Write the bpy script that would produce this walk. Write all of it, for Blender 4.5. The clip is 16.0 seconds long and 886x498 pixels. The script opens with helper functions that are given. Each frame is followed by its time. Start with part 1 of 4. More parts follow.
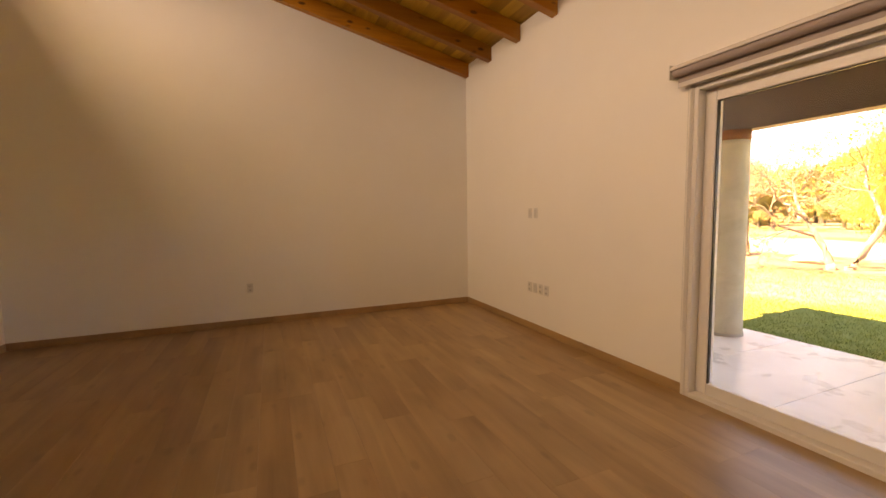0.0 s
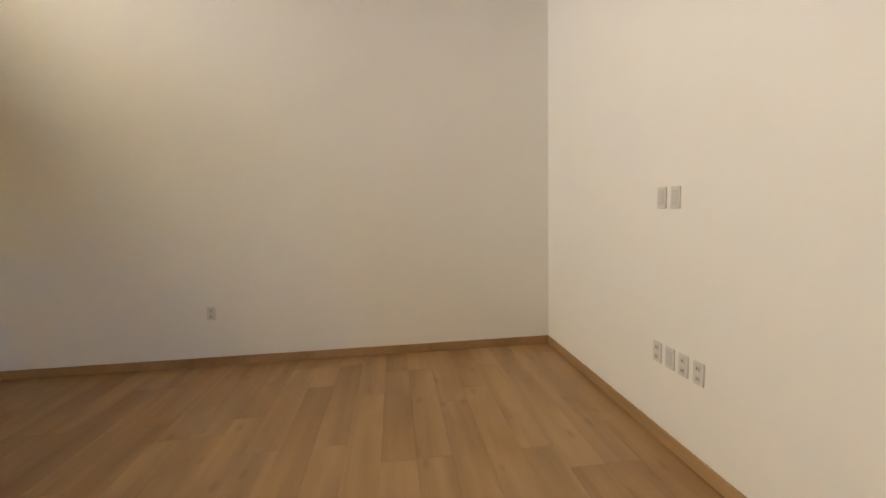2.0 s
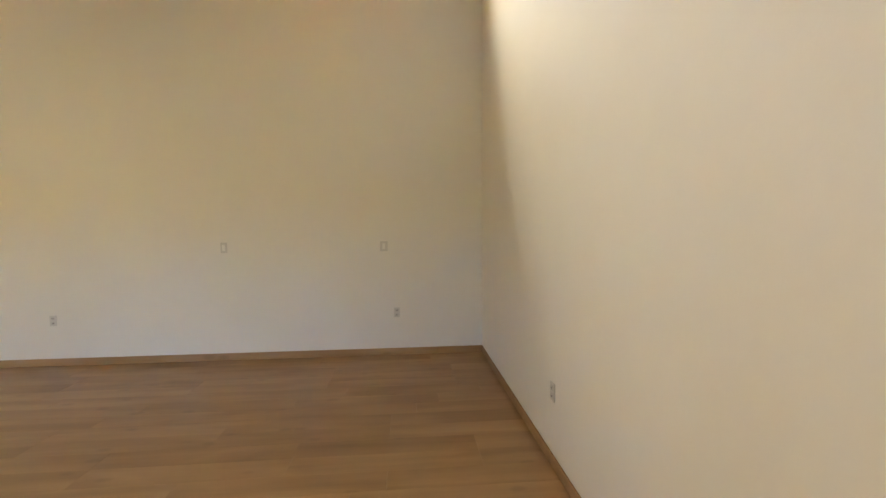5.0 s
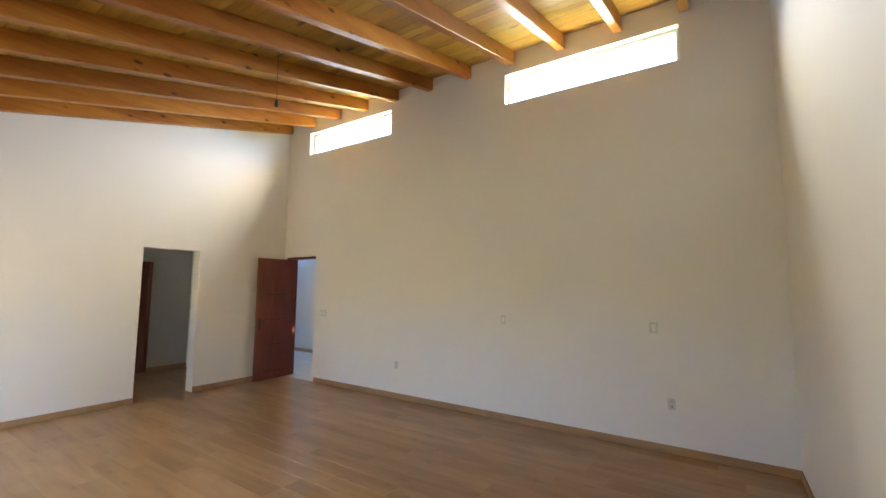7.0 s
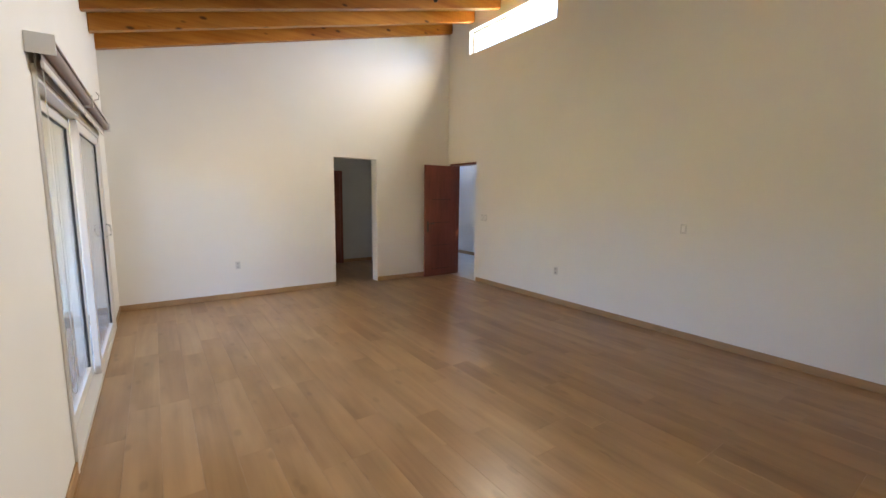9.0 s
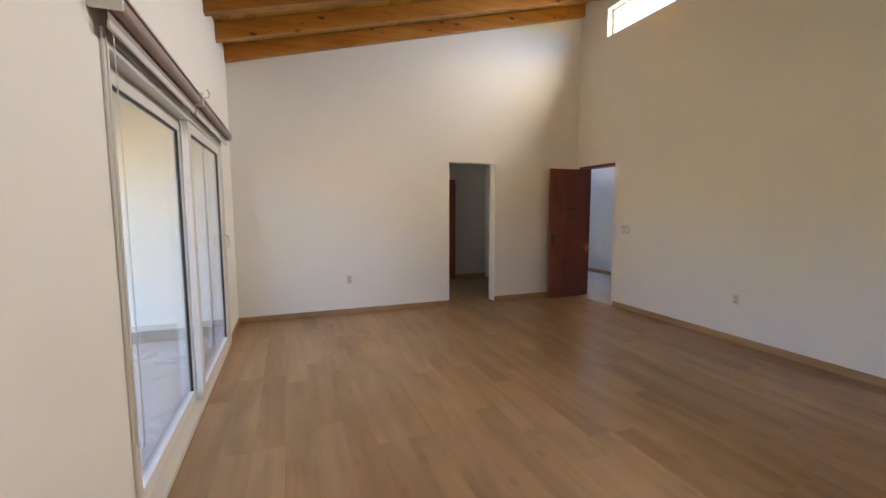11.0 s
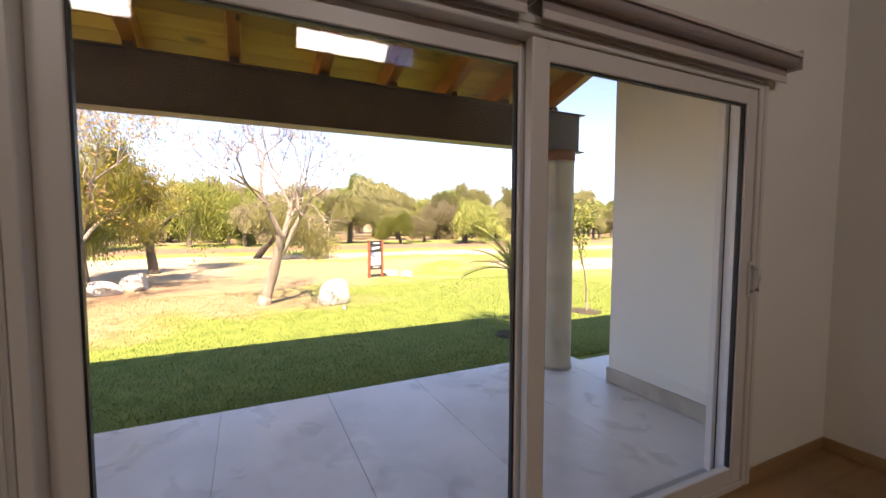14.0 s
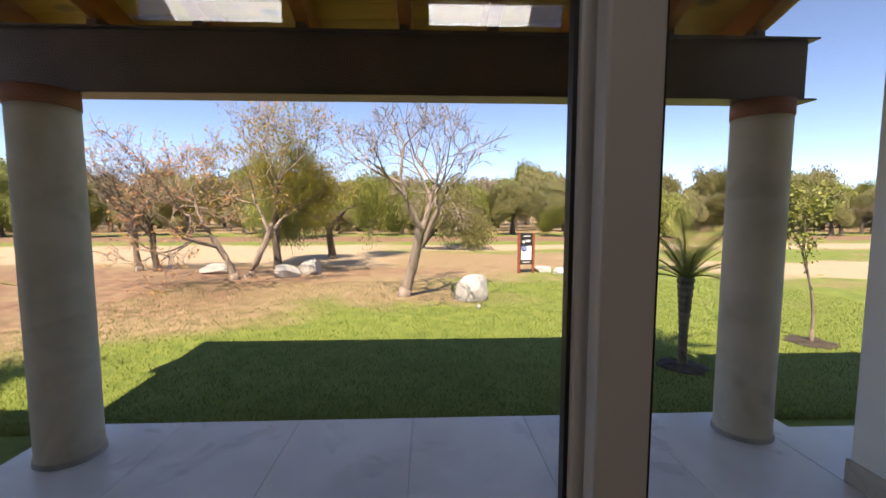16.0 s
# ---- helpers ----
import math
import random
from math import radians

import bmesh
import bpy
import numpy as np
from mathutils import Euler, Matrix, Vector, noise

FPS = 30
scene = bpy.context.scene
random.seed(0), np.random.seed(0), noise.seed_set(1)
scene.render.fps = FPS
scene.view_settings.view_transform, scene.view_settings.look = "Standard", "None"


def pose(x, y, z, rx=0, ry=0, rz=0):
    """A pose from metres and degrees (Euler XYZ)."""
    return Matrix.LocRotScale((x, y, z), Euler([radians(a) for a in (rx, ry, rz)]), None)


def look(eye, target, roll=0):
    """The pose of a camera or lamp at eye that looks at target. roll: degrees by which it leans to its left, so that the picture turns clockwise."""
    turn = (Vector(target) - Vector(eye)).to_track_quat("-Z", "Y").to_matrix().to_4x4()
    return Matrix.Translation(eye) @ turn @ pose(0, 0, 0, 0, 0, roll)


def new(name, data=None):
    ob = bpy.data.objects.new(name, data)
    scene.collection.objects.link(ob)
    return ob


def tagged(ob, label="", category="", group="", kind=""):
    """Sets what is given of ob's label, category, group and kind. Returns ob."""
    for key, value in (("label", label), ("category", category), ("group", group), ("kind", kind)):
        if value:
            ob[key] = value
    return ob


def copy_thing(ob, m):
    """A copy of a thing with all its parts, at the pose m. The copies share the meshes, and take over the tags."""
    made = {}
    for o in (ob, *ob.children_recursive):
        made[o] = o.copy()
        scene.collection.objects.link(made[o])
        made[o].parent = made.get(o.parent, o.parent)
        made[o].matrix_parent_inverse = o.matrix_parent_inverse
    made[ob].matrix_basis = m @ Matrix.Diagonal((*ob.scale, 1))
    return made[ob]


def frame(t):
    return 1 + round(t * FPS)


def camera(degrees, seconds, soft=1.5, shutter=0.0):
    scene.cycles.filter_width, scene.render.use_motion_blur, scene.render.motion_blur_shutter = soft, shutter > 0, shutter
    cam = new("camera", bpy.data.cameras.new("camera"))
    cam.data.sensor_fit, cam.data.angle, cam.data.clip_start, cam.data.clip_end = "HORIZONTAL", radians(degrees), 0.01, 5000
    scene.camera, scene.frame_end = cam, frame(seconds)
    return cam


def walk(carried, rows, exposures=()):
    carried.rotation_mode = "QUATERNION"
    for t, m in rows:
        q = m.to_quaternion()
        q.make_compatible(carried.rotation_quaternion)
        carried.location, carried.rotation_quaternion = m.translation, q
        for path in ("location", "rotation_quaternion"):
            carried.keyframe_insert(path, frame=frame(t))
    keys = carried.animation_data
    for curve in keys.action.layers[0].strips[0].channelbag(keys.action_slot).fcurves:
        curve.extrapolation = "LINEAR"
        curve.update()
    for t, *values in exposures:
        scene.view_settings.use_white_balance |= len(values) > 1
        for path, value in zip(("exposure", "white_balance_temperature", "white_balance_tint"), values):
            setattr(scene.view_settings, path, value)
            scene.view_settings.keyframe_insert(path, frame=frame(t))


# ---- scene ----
cam = camera(94.0, 16.0)
PATH = [
    (0, (-2.776, -5.68, 1.369), (-2.01, -3.841, 1.197), -0.9),
    (0.5, (-2.409, -5.248, 1.357), (-1.788, -3.354, 1.187), -0.6),
    (1, (-2.084, -4.736, 1.319), (-1.614, -2.799, 1.155), -1.6),
    (1.5, (-1.761, -4.272, 1.311), (-1.344, -2.322, 1.165), -1.4),
    (2, (-1.442, -3.739, 1.34), (-1.21, -1.763, 1.136), -1.6),
    (2.5, (-1.253, -3.225, 1.356), (-1.226, -1.229, 1.235), -1.8),
    (3, (-1.194, -2.717, 1.307), (-1.425, -0.745, 1.06), 0.9),
    (3.5, (-0.849, -2.099, 1.402), (-1.597, -0.264, 1.132), -3.5),
    (4, (-0.671, -1.681, 1.432), (-2.017, -0.217, 1.215), -2.5),
    (4.5, (-0.636, -1.257, 1.477), (-2.426, -0.375, 1.342), -1.6),
    (5, (-0.618, -0.904, 1.498), (-2.607, -0.721, 1.386), -0.3),
    (5.2, (-0.612, -0.737, 1.472), (-2.594, -0.934, 1.291), 1.4),
    (7.3, (-0.413, -0.55, 1.705), (-2.038, -1.708, 1.836), 0.1),
    (7.4, (-0.42, -0.556, 1.709), (-2.035, -1.732, 1.796), 0.1),
    (8, (-0.473, -0.592, 1.673), (-1.983, -1.891, 1.491), 0.2),
    (8.6, (-0.517, -0.586, 1.642), (-1.819, -2.081, 1.382), 0.4),
    (9, (-0.464, -0.623, 1.623), (-1.6, -2.248, 1.361), 0.7),
    (9.2, (-0.468, -0.648, 1.637), (-1.519, -2.33, 1.379), 0.8),
    (11.3, (-0.794, -1.778, 1.482), (-1.295, -3.705, 1.291), -0.4),
    (11.5, (-0.871, -1.958, 1.404), (-1.137, -3.932, 1.221), 0.0),
    (12, (-0.846, -2.551, 1.458), (-0.647, -4.537, 1.339), -4.9),
    (12.5, (-1.007, -2.992, 1.506), (-0.176, -4.81, 1.457), -3.4),
    (13, (-1.132, -3.423, 1.501), (0.113, -4.985, 1.403), -3.0),
    (13.5, (-1.284, -3.82, 1.468), (0.31, -5.022, 1.35), -1.2),
    (14, (-1.306, -4.142, 1.48), (0.496, -5.002, 1.353), 0.1),
    (14.5, (-1.155, -4.425, 1.475), (0.748, -5.03, 1.367), 0.2),
    (15, (-0.971, -4.643, 1.492), (1.005, -4.918, 1.354), 0.5),
    (15.5, (-0.821, -4.782, 1.484), (1.171, -4.812, 1.308), 0.7),
    (16, (-0.593, -4.884, 1.487), (1.398, -4.964, 1.316), -0.0),
]


walk(cam, [(t, look(eye, target, roll)) for t, eye, target, roll in PATH],
     exposures=[(0.0, 4.0, 24000, 33), (1.2, 4.3, 21500, 28), (1.8, 4.55, 11800, 16), (2.5, 4.9, 6500, 6), (3.3, 5.0, 6500, 5), (4.2, 5.05, 8300, 6),
                (5.0, 5.0, 9200, 8), (7.5, 4.85, 7500, 9), (9.0, 4.8, 7700, 11), (11.5, 4.25, 8300, 16), (12.5, 3.65, 10300, 30), (13.0, 3.35, 10500, 32),
                (13.5, 3.0, 10000, 29), (14.0, 2.6, 9000, 24), (14.5, 2.2, 8200, 20), (16.0, 1.6, 8200, 19)])

# ---- light ----
KX, KY = 0.665, -0.19          # how far a shadow falls for each metre of height
sun_dir = Vector((KX, KY, -1)).normalized()
sun = new("sun", bpy.data.lights.new("sun", "SUN"))
sun.data.energy, sun.data.angle, sun.data.color = 3.8, radians(0.5), (1.0, 0.95, 0.87)
sun.matrix_world = sun_dir.to_track_quat("-Z", "Y").to_matrix().to_4x4()
world = bpy.data.worlds.new("sky")
scene.world = world
world.use_nodes = True
sky = world.node_tree.nodes.new("ShaderNodeTexSky")
sky.sky_type, sky.sun_disc = "NISHITA", False
sky.sun_elevation = math.asin(-sun_dir.z)
sky.sun_rotation = math.atan2(-sun_dir.x, -sun_dir.y)
sky.altitude = 2000
sky.air_density, sky.dust_density, sky.ozone_density = 0.6, 0.02, 4.5
world.node_tree.links.new(sky.outputs[0], world.node_tree.nodes["Background"].inputs[0])
world.node_tree.nodes["Background"].inputs[1].default_value = 0.13

# daylight of the sky in the two high slot windows
for ya, yb in ((-6.45, -4.93), (-2.80, -1.15)):
    lamp = new("window_daylight", bpy.data.lights.new("window_daylight", "AREA"))
    lamp.data.shape, lamp.data.size, lamp.data.size_y = "RECTANGLE", yb - ya, 0.4
    lamp.data.energy, lamp.data.color, lamp.data.spread = 5.2, (0.90, 0.95, 1.0), radians(125)
    lamp.matrix_world = look((-5.74, (ya + yb) / 2, 4.42), (-2.2, (ya + yb) / 2, 0.0))


# ---- materials ----
def base_mat(name, color, rough=0.6, metal=0.0):
    m = bpy.data.materials.new(name)
    m.use_nodes = True
    b = m.node_tree.nodes["Principled BSDF"]
    b.inputs["Base Color"].default_value = (*color, 1)
    b.inputs["Roughness"].default_value = rough
    b.inputs["Metallic"].default_value = metal
    return m, m.node_tree, b


def nd(nt, kind, **inputs):
    n = nt.nodes.new(kind)
    for k, v in inputs.items():
        n.inputs[k.replace("_", " ")].default_value = v
    return n


def coords(nt, scale=(1, 1, 1), world_space=False):
    mp = nd(nt, "ShaderNodeMapping")
    mp.inputs["Scale"].default_value = scale
    if world_space:
        g = nt.nodes.new("ShaderNodeNewGeometry")
        nt.links.new(g.outputs["Position"], mp.inputs[0])
    else:
        g = nt.nodes.new("ShaderNodeTexCoord")
        nt.links.new(g.outputs["Object"], mp.inputs[0])
    return mp.outputs[0]


def ramp(nt, fac, stops):
    r = nt.nodes.new("ShaderNodeValToRGB")
    el = r.color_ramp.elements
    while len(el) < len(stops):
        el.new(0.5)
    for e, (p, c) in zip(el, stops):
        e.position, e.color = p, (*c, 1)
    nt.links.new(fac, r.inputs[0])
    return r.outputs[0]


def blend(nt, fac, a, b, mode="MIX"):
    mx = nt.nodes.new("ShaderNodeMix")
    mx.data_type, mx.blend_type = "RGBA", mode
    for sock, v in ((mx.inputs[0], fac), (mx.inputs[6], a), (mx.inputs[7], b)):
        if isinstance(v, (int, float)):
            sock.default_value = v
        elif isinstance(v, tuple):
            sock.default_value = (*v, 1)
        else:
            nt.links.new(v, sock)
    return mx.outputs[2]


def noise_tex(nt, vec, scale, detail=4.0, rough=0.55, distort=0.0):
    n = nd(nt, "ShaderNodeTexNoise", Scale=scale, Detail=detail, Roughness=rough, Distortion=distort)
    nt.links.new(vec, n.inputs["Vector"])
    return n.outputs[0]


def bump(nt, bsdf, height, strength, dist=0.01):
    bp = nd(nt, "ShaderNodeBump", Strength=strength, Distance=dist)
    nt.links.new(height, bp.inputs["Height"])
    nt.links.new(bp.outputs[0], bsdf.inputs["Normal"])


def plaster(name, color, dark, rough=0.75, stain=0.5):
    m, nt, b = base_mat(name, color, rough)
    v = coords(nt, world_space=True)
    big = noise_tex(nt, v, 0.7, 5, 0.6)
    c = ramp(nt, big, [(0.35, dark), (0.65, color)])
    fine = noise_tex(nt, v, 9, 6, 0.7)
    c = blend(nt, stain * 0.12, c, ramp(nt, fine, [(0.4, dark), (0.6, color)]))
    nt.links.new(c, b.inputs["Base Color"])
    bump(nt, b, noise_tex(nt, v, 55, 4, 0.6), 0.10, 0.004)
    return m


def wood(name, c_dark, c_mid, c_light, along, rough=0.45, knot=0.6, random_tone=0.35, grain=26.0, knots=2.4):
    """Grain stretched along one axis (0 x, 1 y, 2 z), with knots and a tone of its own for each piece."""
    m, nt, b = base_mat(name, c_mid, rough)
    sc = [grain, grain, grain]
    sc[along] = grain * 0.045
    info = nt.nodes.new("ShaderNodeObjectInfo")
    isl = nt.nodes.new("ShaderNodeNewGeometry")
    add = nt.nodes.new("ShaderNodeMath")
    nt.links.new(info.outputs["Random"], add.inputs[0])
    nt.links.new(isl.outputs["Random Per Island"], add.inputs[1])
    shift = nt.nodes.new("ShaderNodeVectorMath")
    shift.operation = "SCALE"
    shift.inputs[0].default_value = (37.0, 21.0, 53.0)
    nt.links.new(add.outputs[0], shift.inputs["Scale"])
    moved = nt.nodes.new("ShaderNodeVectorMath")
    nt.links.new(coords(nt, world_space=True), moved.inputs[0])
    nt.links.new(shift.outputs[0], moved.inputs[1])

    def scaled(s):
        mp = nd(nt, "ShaderNodeMapping")
        mp.inputs["Scale"].default_value = s
        nt.links.new(moved.outputs[0], mp.inputs[0])
        return mp.outputs[0]
    g = noise_tex(nt, scaled(sc), 1.0, 6, 0.65, 0.6)
    c = ramp(nt, g, [(0.3, c_dark), (0.5, c_mid), (0.72, c_light)])
    bs = [3.5, 3.5, 3.5]
    bs[along] = 0.9
    cloud = noise_tex(nt, scaled(bs), 1.0, 3, 0.5, 0.4)
    c = blend(nt, 0.5, c, ramp(nt, cloud, [(0.35, c_dark), (0.65, c_light)]))
    ks = [knots * 2.2] * 3
    ks[along] = knots
    vor = nd(nt, "ShaderNodeTexVoronoi", Scale=1.0)
    nt.links.new(scaled(ks), vor.inputs["Vector"])
    kn = ramp(nt, vor.outputs["Distance"], [(0.10, (1, 1, 1)), (0.19, (0, 0, 0))])
    dark = tuple(x * 0.28 for x in c_dark)
    mulk = nt.nodes.new("ShaderNodeMath")
    mulk.operation = "MULTIPLY"
    mulk.inputs[1].default_value = knot
    nt.links.new(kn, mulk.inputs[0])
    c = blend(nt, mulk.outputs[0], c, dark)
    frac = nt.nodes.new("ShaderNodeMath")
    frac.operation = "FRACT"
    nt.links.new(add.outputs[0], frac.inputs[0])
    lo, hi = 1 - random_tone, 1 + random_tone * 0.5
    tone = ramp(nt, frac.outputs[0], [(0.0, (lo, lo * 0.95, lo * 0.9)), (0.5, (1, 1, 1)), (1.0, (hi, hi, hi))])
    c = blend(nt, 1.0, c, tone, "MULTIPLY")
    nt.links.new(c, b.inputs["Base Color"])
    bump(nt, b, g, 0.12, 0.003)
    return m


M = {}
M["wall"] = plaster("wall_paint", (0.85, 0.83, 0.79), (0.82, 0.80, 0.755))
M["ext"] = plaster("exterior_render", (0.84, 0.81, 0.72), (0.77, 0.74, 0.655), 0.85, 1.0)
# one even grey, darker than the room walls, used only in the passage
M["grey_wall"] = plaster("passage_grey", (0.62, 0.63, 0.62), (0.56, 0.57, 0.56))
M["oak"] = wood("oak_laminate", (0.25, 0.143, 0.066), (0.38, 0.222, 0.108), (0.475, 0.30, 0.155), 1, 0.31, 0.22, 0.09, 7, 3.0)
M["skirt"] = wood("skirting_wood", (0.31, 0.18, 0.085), (0.40, 0.24, 0.12), (0.47, 0.29, 0.15), 1, 0.5, 0.2, 0.1, 30)
M["beam"] = wood("pine_beam", (0.27, 0.078, 0.012), (0.42, 0.15, 0.022), (0.53, 0.24, 0.048), 0, 0.4, 0.95, 0.42, 16, 3.4)
M["deck"] = wood("pine_boards", (0.36, 0.17, 0.025), (0.52, 0.28, 0.045), (0.62, 0.38, 0.08), 1, 0.45, 0.8, 0.3, 18, 1.8)
M["door"] = wood("mahogany_door", (0.14, 0.038, 0.024), (0.215, 0.06, 0.038), (0.28, 0.085, 0.055), 2, 0.33, 0.05, 0.1, 40)
M["pvc"], _nt, _b = base_mat("white_upvc", (0.72, 0.69, 0.66), 0.35)
bump(_nt, _b, noise_tex(_nt, coords(_nt, world_space=True), 140, 2), 0.05, 0.001)
M["plate"], _nt, _b = base_mat("switch_plastic", (0.66, 0.65, 0.62), 0.35)
M["insert"], _nt, _b = base_mat("switch_insert", (0.58, 0.57, 0.55), 0.4)
M["rocker"], _nt, _b = base_mat("switch_rocker", (0.84, 0.83, 0.80), 0.3)
M["black"], _nt, _b = base_mat("black_rubber", (0.012, 0.011, 0.01), 0.5)
M["chrome"], _nt, _b = base_mat("satin_metal", (0.45, 0.43, 0.4), 0.3, 1.0)
M["bronze"], _nt, _b = base_mat("dark_bronze", (0.09, 0.075, 0.065), 0.35, 1.0)
M["blind"], _nt, _b = base_mat("blind_fabric", (0.36, 0.30, 0.29), 0.8)
bump(_nt, _b, noise_tex(_nt, coords(_nt, (1, 1, 1), True), 260, 2), 0.25, 0.002)
M["valance"], _nt, _b = base_mat("blind_valance", (0.66, 0.61, 0.58), 0.5)


def steel():
    m, nt, b = base_mat("brown_steel", (0.035, 0.028, 0.024), 0.45)
    v = coords(nt, world_space=True)
    nt.links.new(ramp(nt, noise_tex(nt, v, 3, 6, 0.65), [(0.35, (0.07, 0.046, 0.034)), (0.7, (0.12, 0.08, 0.058))]), b.inputs["Base Color"])
    bump(nt, b, noise_tex(nt, v, 40, 4), 0.15, 0.003)
    return m


def stone(name, c1, c2, c3, rough, scale=1.6):
    m, nt, b = base_mat(name, c2, rough)
    v = coords(nt, world_space=True)
    c = ramp(nt, noise_tex(nt, v, scale, 8, 0.65, 0.7), [(0.3, c1), (0.5, c2), (0.7, c3)])
    spots = ramp(nt, noise_tex(nt, v, scale * 14, 4, 0.7), [(0.55, (1, 1, 1)), (0.75, (0.78, 0.76, 0.73))])
    c = blend(nt, 1.0, c, spots, "MULTIPLY")
    info = nt.nodes.new("ShaderNodeObjectInfo")
    c = blend(nt, 1.0, c, ramp(nt, info.outputs["Random"], [(0, (0.93, 0.93, 0.93)), (1, (1.03, 1.03, 1.03))]), "MULTIPLY")
    nt.links.new(c, b.inputs["Base Color"])
    rr = nd(nt, "ShaderNodeMapRange")
    rr.inputs["To Min"].default_value, rr.inputs["To Max"].default_value = rough * 0.7, min(1, rough * 1.4)
    nt.links.new(noise_tex(nt, v, scale * 2, 5), rr.inputs["Value"])
    nt.links.new(rr.outputs[0], b.inputs["Roughness"])
    bump(nt, b, noise_tex(nt, v, scale * 9, 7, 0.65), 0.2, 0.006)
    return m


M["steel"] = steel()
M["terrace"] = stone("terrace_stone", (0.58, 0.55, 0.52), (0.71, 0.68, 0.645), (0.79, 0.76, 0.72), 0.28)
M["joint"], _nt, _b = base_mat("joint_mortar", (0.42, 0.40, 0.38), 0.9)
M["concrete"] = stone("column_concrete", (0.38, 0.33, 0.24), (0.52, 0.455, 0.345), (0.61, 0.54, 0.42), 0.85, 2.4)
M["base_stone"] = stone("base_stone", (0.36, 0.31, 0.24), (0.46, 0.40, 0.32), (0.54, 0.49, 0.41), 0.7, 5)
M["brick_band"], _nt, _b = base_mat("red_collar", (0.25, 0.095, 0.05), 0.8)
M["rock"] = stone("white_rock", (0.24, 0.23, 0.215), (0.41, 0.40, 0.38), (0.54, 0.53, 0.51), 0.9, 2.2)
M["grey_rock"] = stone("grey_rock", (0.22, 0.20, 0.18), (0.34, 0.32, 0.29), (0.46, 0.44, 0.4), 0.9, 2.5)
M["hall_floor"] = stone("hall_floor_stone", (0.55, 0.52, 0.48), (0.62, 0.59, 0.55), (0.68, 0.65, 0.6), 0.4)
M["roof"] = stone("roof_tile", (0.28, 0.12, 0.06), (0.36, 0.17, 0.09), (0.42, 0.22, 0.13), 0.85, 3)
M["mulch"] = stone("mulch_soil", (0.025, 0.018, 0.013), (0.05, 0.037, 0.027), (0.08, 0.06, 0.045), 1.0, 8)
M["sign_red"], _nt, _b = base_mat("sign_post_paint", (0.25, 0.065, 0.03), 0.6)
M["sign_dark"], _nt, _b = base_mat("sign_dark_panel", (0.02, 0.02, 0.022), 0.4)
M["sign_white"], _nt, _b = base_mat("sign_pale_print", (0.70, 0.72, 0.76), 0.5)
M["sign_blue"], _nt, _b = base_mat("sign_blue_print", (0.02, 0.05, 0.22), 0.5)


def glass():
    m, nt, b = base_mat("clear_glass", (1, 1, 1), 0.0)
    nt.nodes.remove(b)
    out = nt.nodes["Material Output"]
    tr = nt.nodes.new("ShaderNodeBsdfTransparent")
    tr.inputs[0].default_value = (0.97, 0.98, 0.975, 1)
    gl = nt.nodes.new("ShaderNodeBsdfGlossy")
    gl.inputs["Roughness"].default_value = 0.0
    lw = nd(nt, "ShaderNodeLayerWeight", Blend=0.5)
    pw = nt.nodes.new("ShaderNodeMath")
    pw.operation = "POWER"
    pw.inputs[1].default_value = 5.0
    nt.links.new(lw.outputs["Facing"], pw.inputs[0])
    fr = nt.nodes.new("ShaderNodeMath")
    fr.operation = "MULTIPLY_ADD"
    fr.inputs[1].default_value, fr.inputs[2].default_value = 0.9, 0.042
    nt.links.new(pw.outputs[0], fr.inputs[0])
    mx = nt.nodes.new("ShaderNodeMixShader")
    nt.links.new(fr.outputs[0], mx.inputs[0])
    nt.links.new(tr.outputs[0], mx.inputs[1])
    nt.links.new(gl.outputs[0], mx.inputs[2])
    nt.links.new(mx.outputs[0], out.inputs[0])
    return m


M["glass"] = glass()


def bark(name, c1, c2):
    m, nt, b = base_mat(name, c1, 0.95)
    v = coords(nt, (14, 14, 4))
    n = noise_tex(nt, v, 1.0, 6, 0.7, 0.5)
    nt.links.new(ramp(nt, n, [(0.35, c1), (0.65, c2)]), b.inputs["Base Color"])
    bump(nt, b, n, 0.6, 0.02)
    return m


def leaf(name, c1, c2, c3):
    m, nt, b = base_mat(name, c2, 0.6)
    g = nt.nodes.new("ShaderNodeNewGeometry")
    nt.links.new(ramp(nt, g.outputs["Random Per Island"], [(0.0, c1), (0.5, c2), (1.0, c3)]), b.inputs["Base Color"])
    tl = nt.nodes.new("ShaderNodeBsdfTranslucent")
    nt.links.new(ramp(nt, g.outputs["Random Per Island"], [(0.0, c1), (0.5, c2), (1.0, c3)]), tl.inputs[0])
    mx = nt.nodes.new("ShaderNodeMixShader")
    mx.inputs[0].default_value = 0.35
    nt.links.new(b.outputs[0], mx.inputs[1])
    nt.links.new(tl.outputs[0], mx.inputs[2])
    nt.links.new(mx.outputs[0], nt.nodes["Material Output"].inputs[0])
    return m


M["bark_pale"] = bark("pale_bark", (0.16, 0.12, 0.095), (0.36, 0.30, 0.25))
M["bark_palm"] = bark("palm_bark", (0.075, 0.06, 0.045), (0.27, 0.22, 0.165))
M["bark_dark"] = bark("dark_bark", (0.05, 0.037, 0.028), (0.13, 0.10, 0.08))
M["leaf_green"] = leaf("green_leaves", (0.112, 0.144, 0.027), (0.213, 0.244, 0.05), (0.338, 0.338, 0.094))
M["leaf_olive"] = leaf("olive_leaves", (0.138, 0.138, 0.05), (0.225, 0.213, 0.081), (0.312, 0.288, 0.125))
M["leaf_dry"] = leaf("brown_twig_leaves", (0.15, 0.11, 0.08), (0.22, 0.17, 0.12), (0.29, 0.23, 0.16))
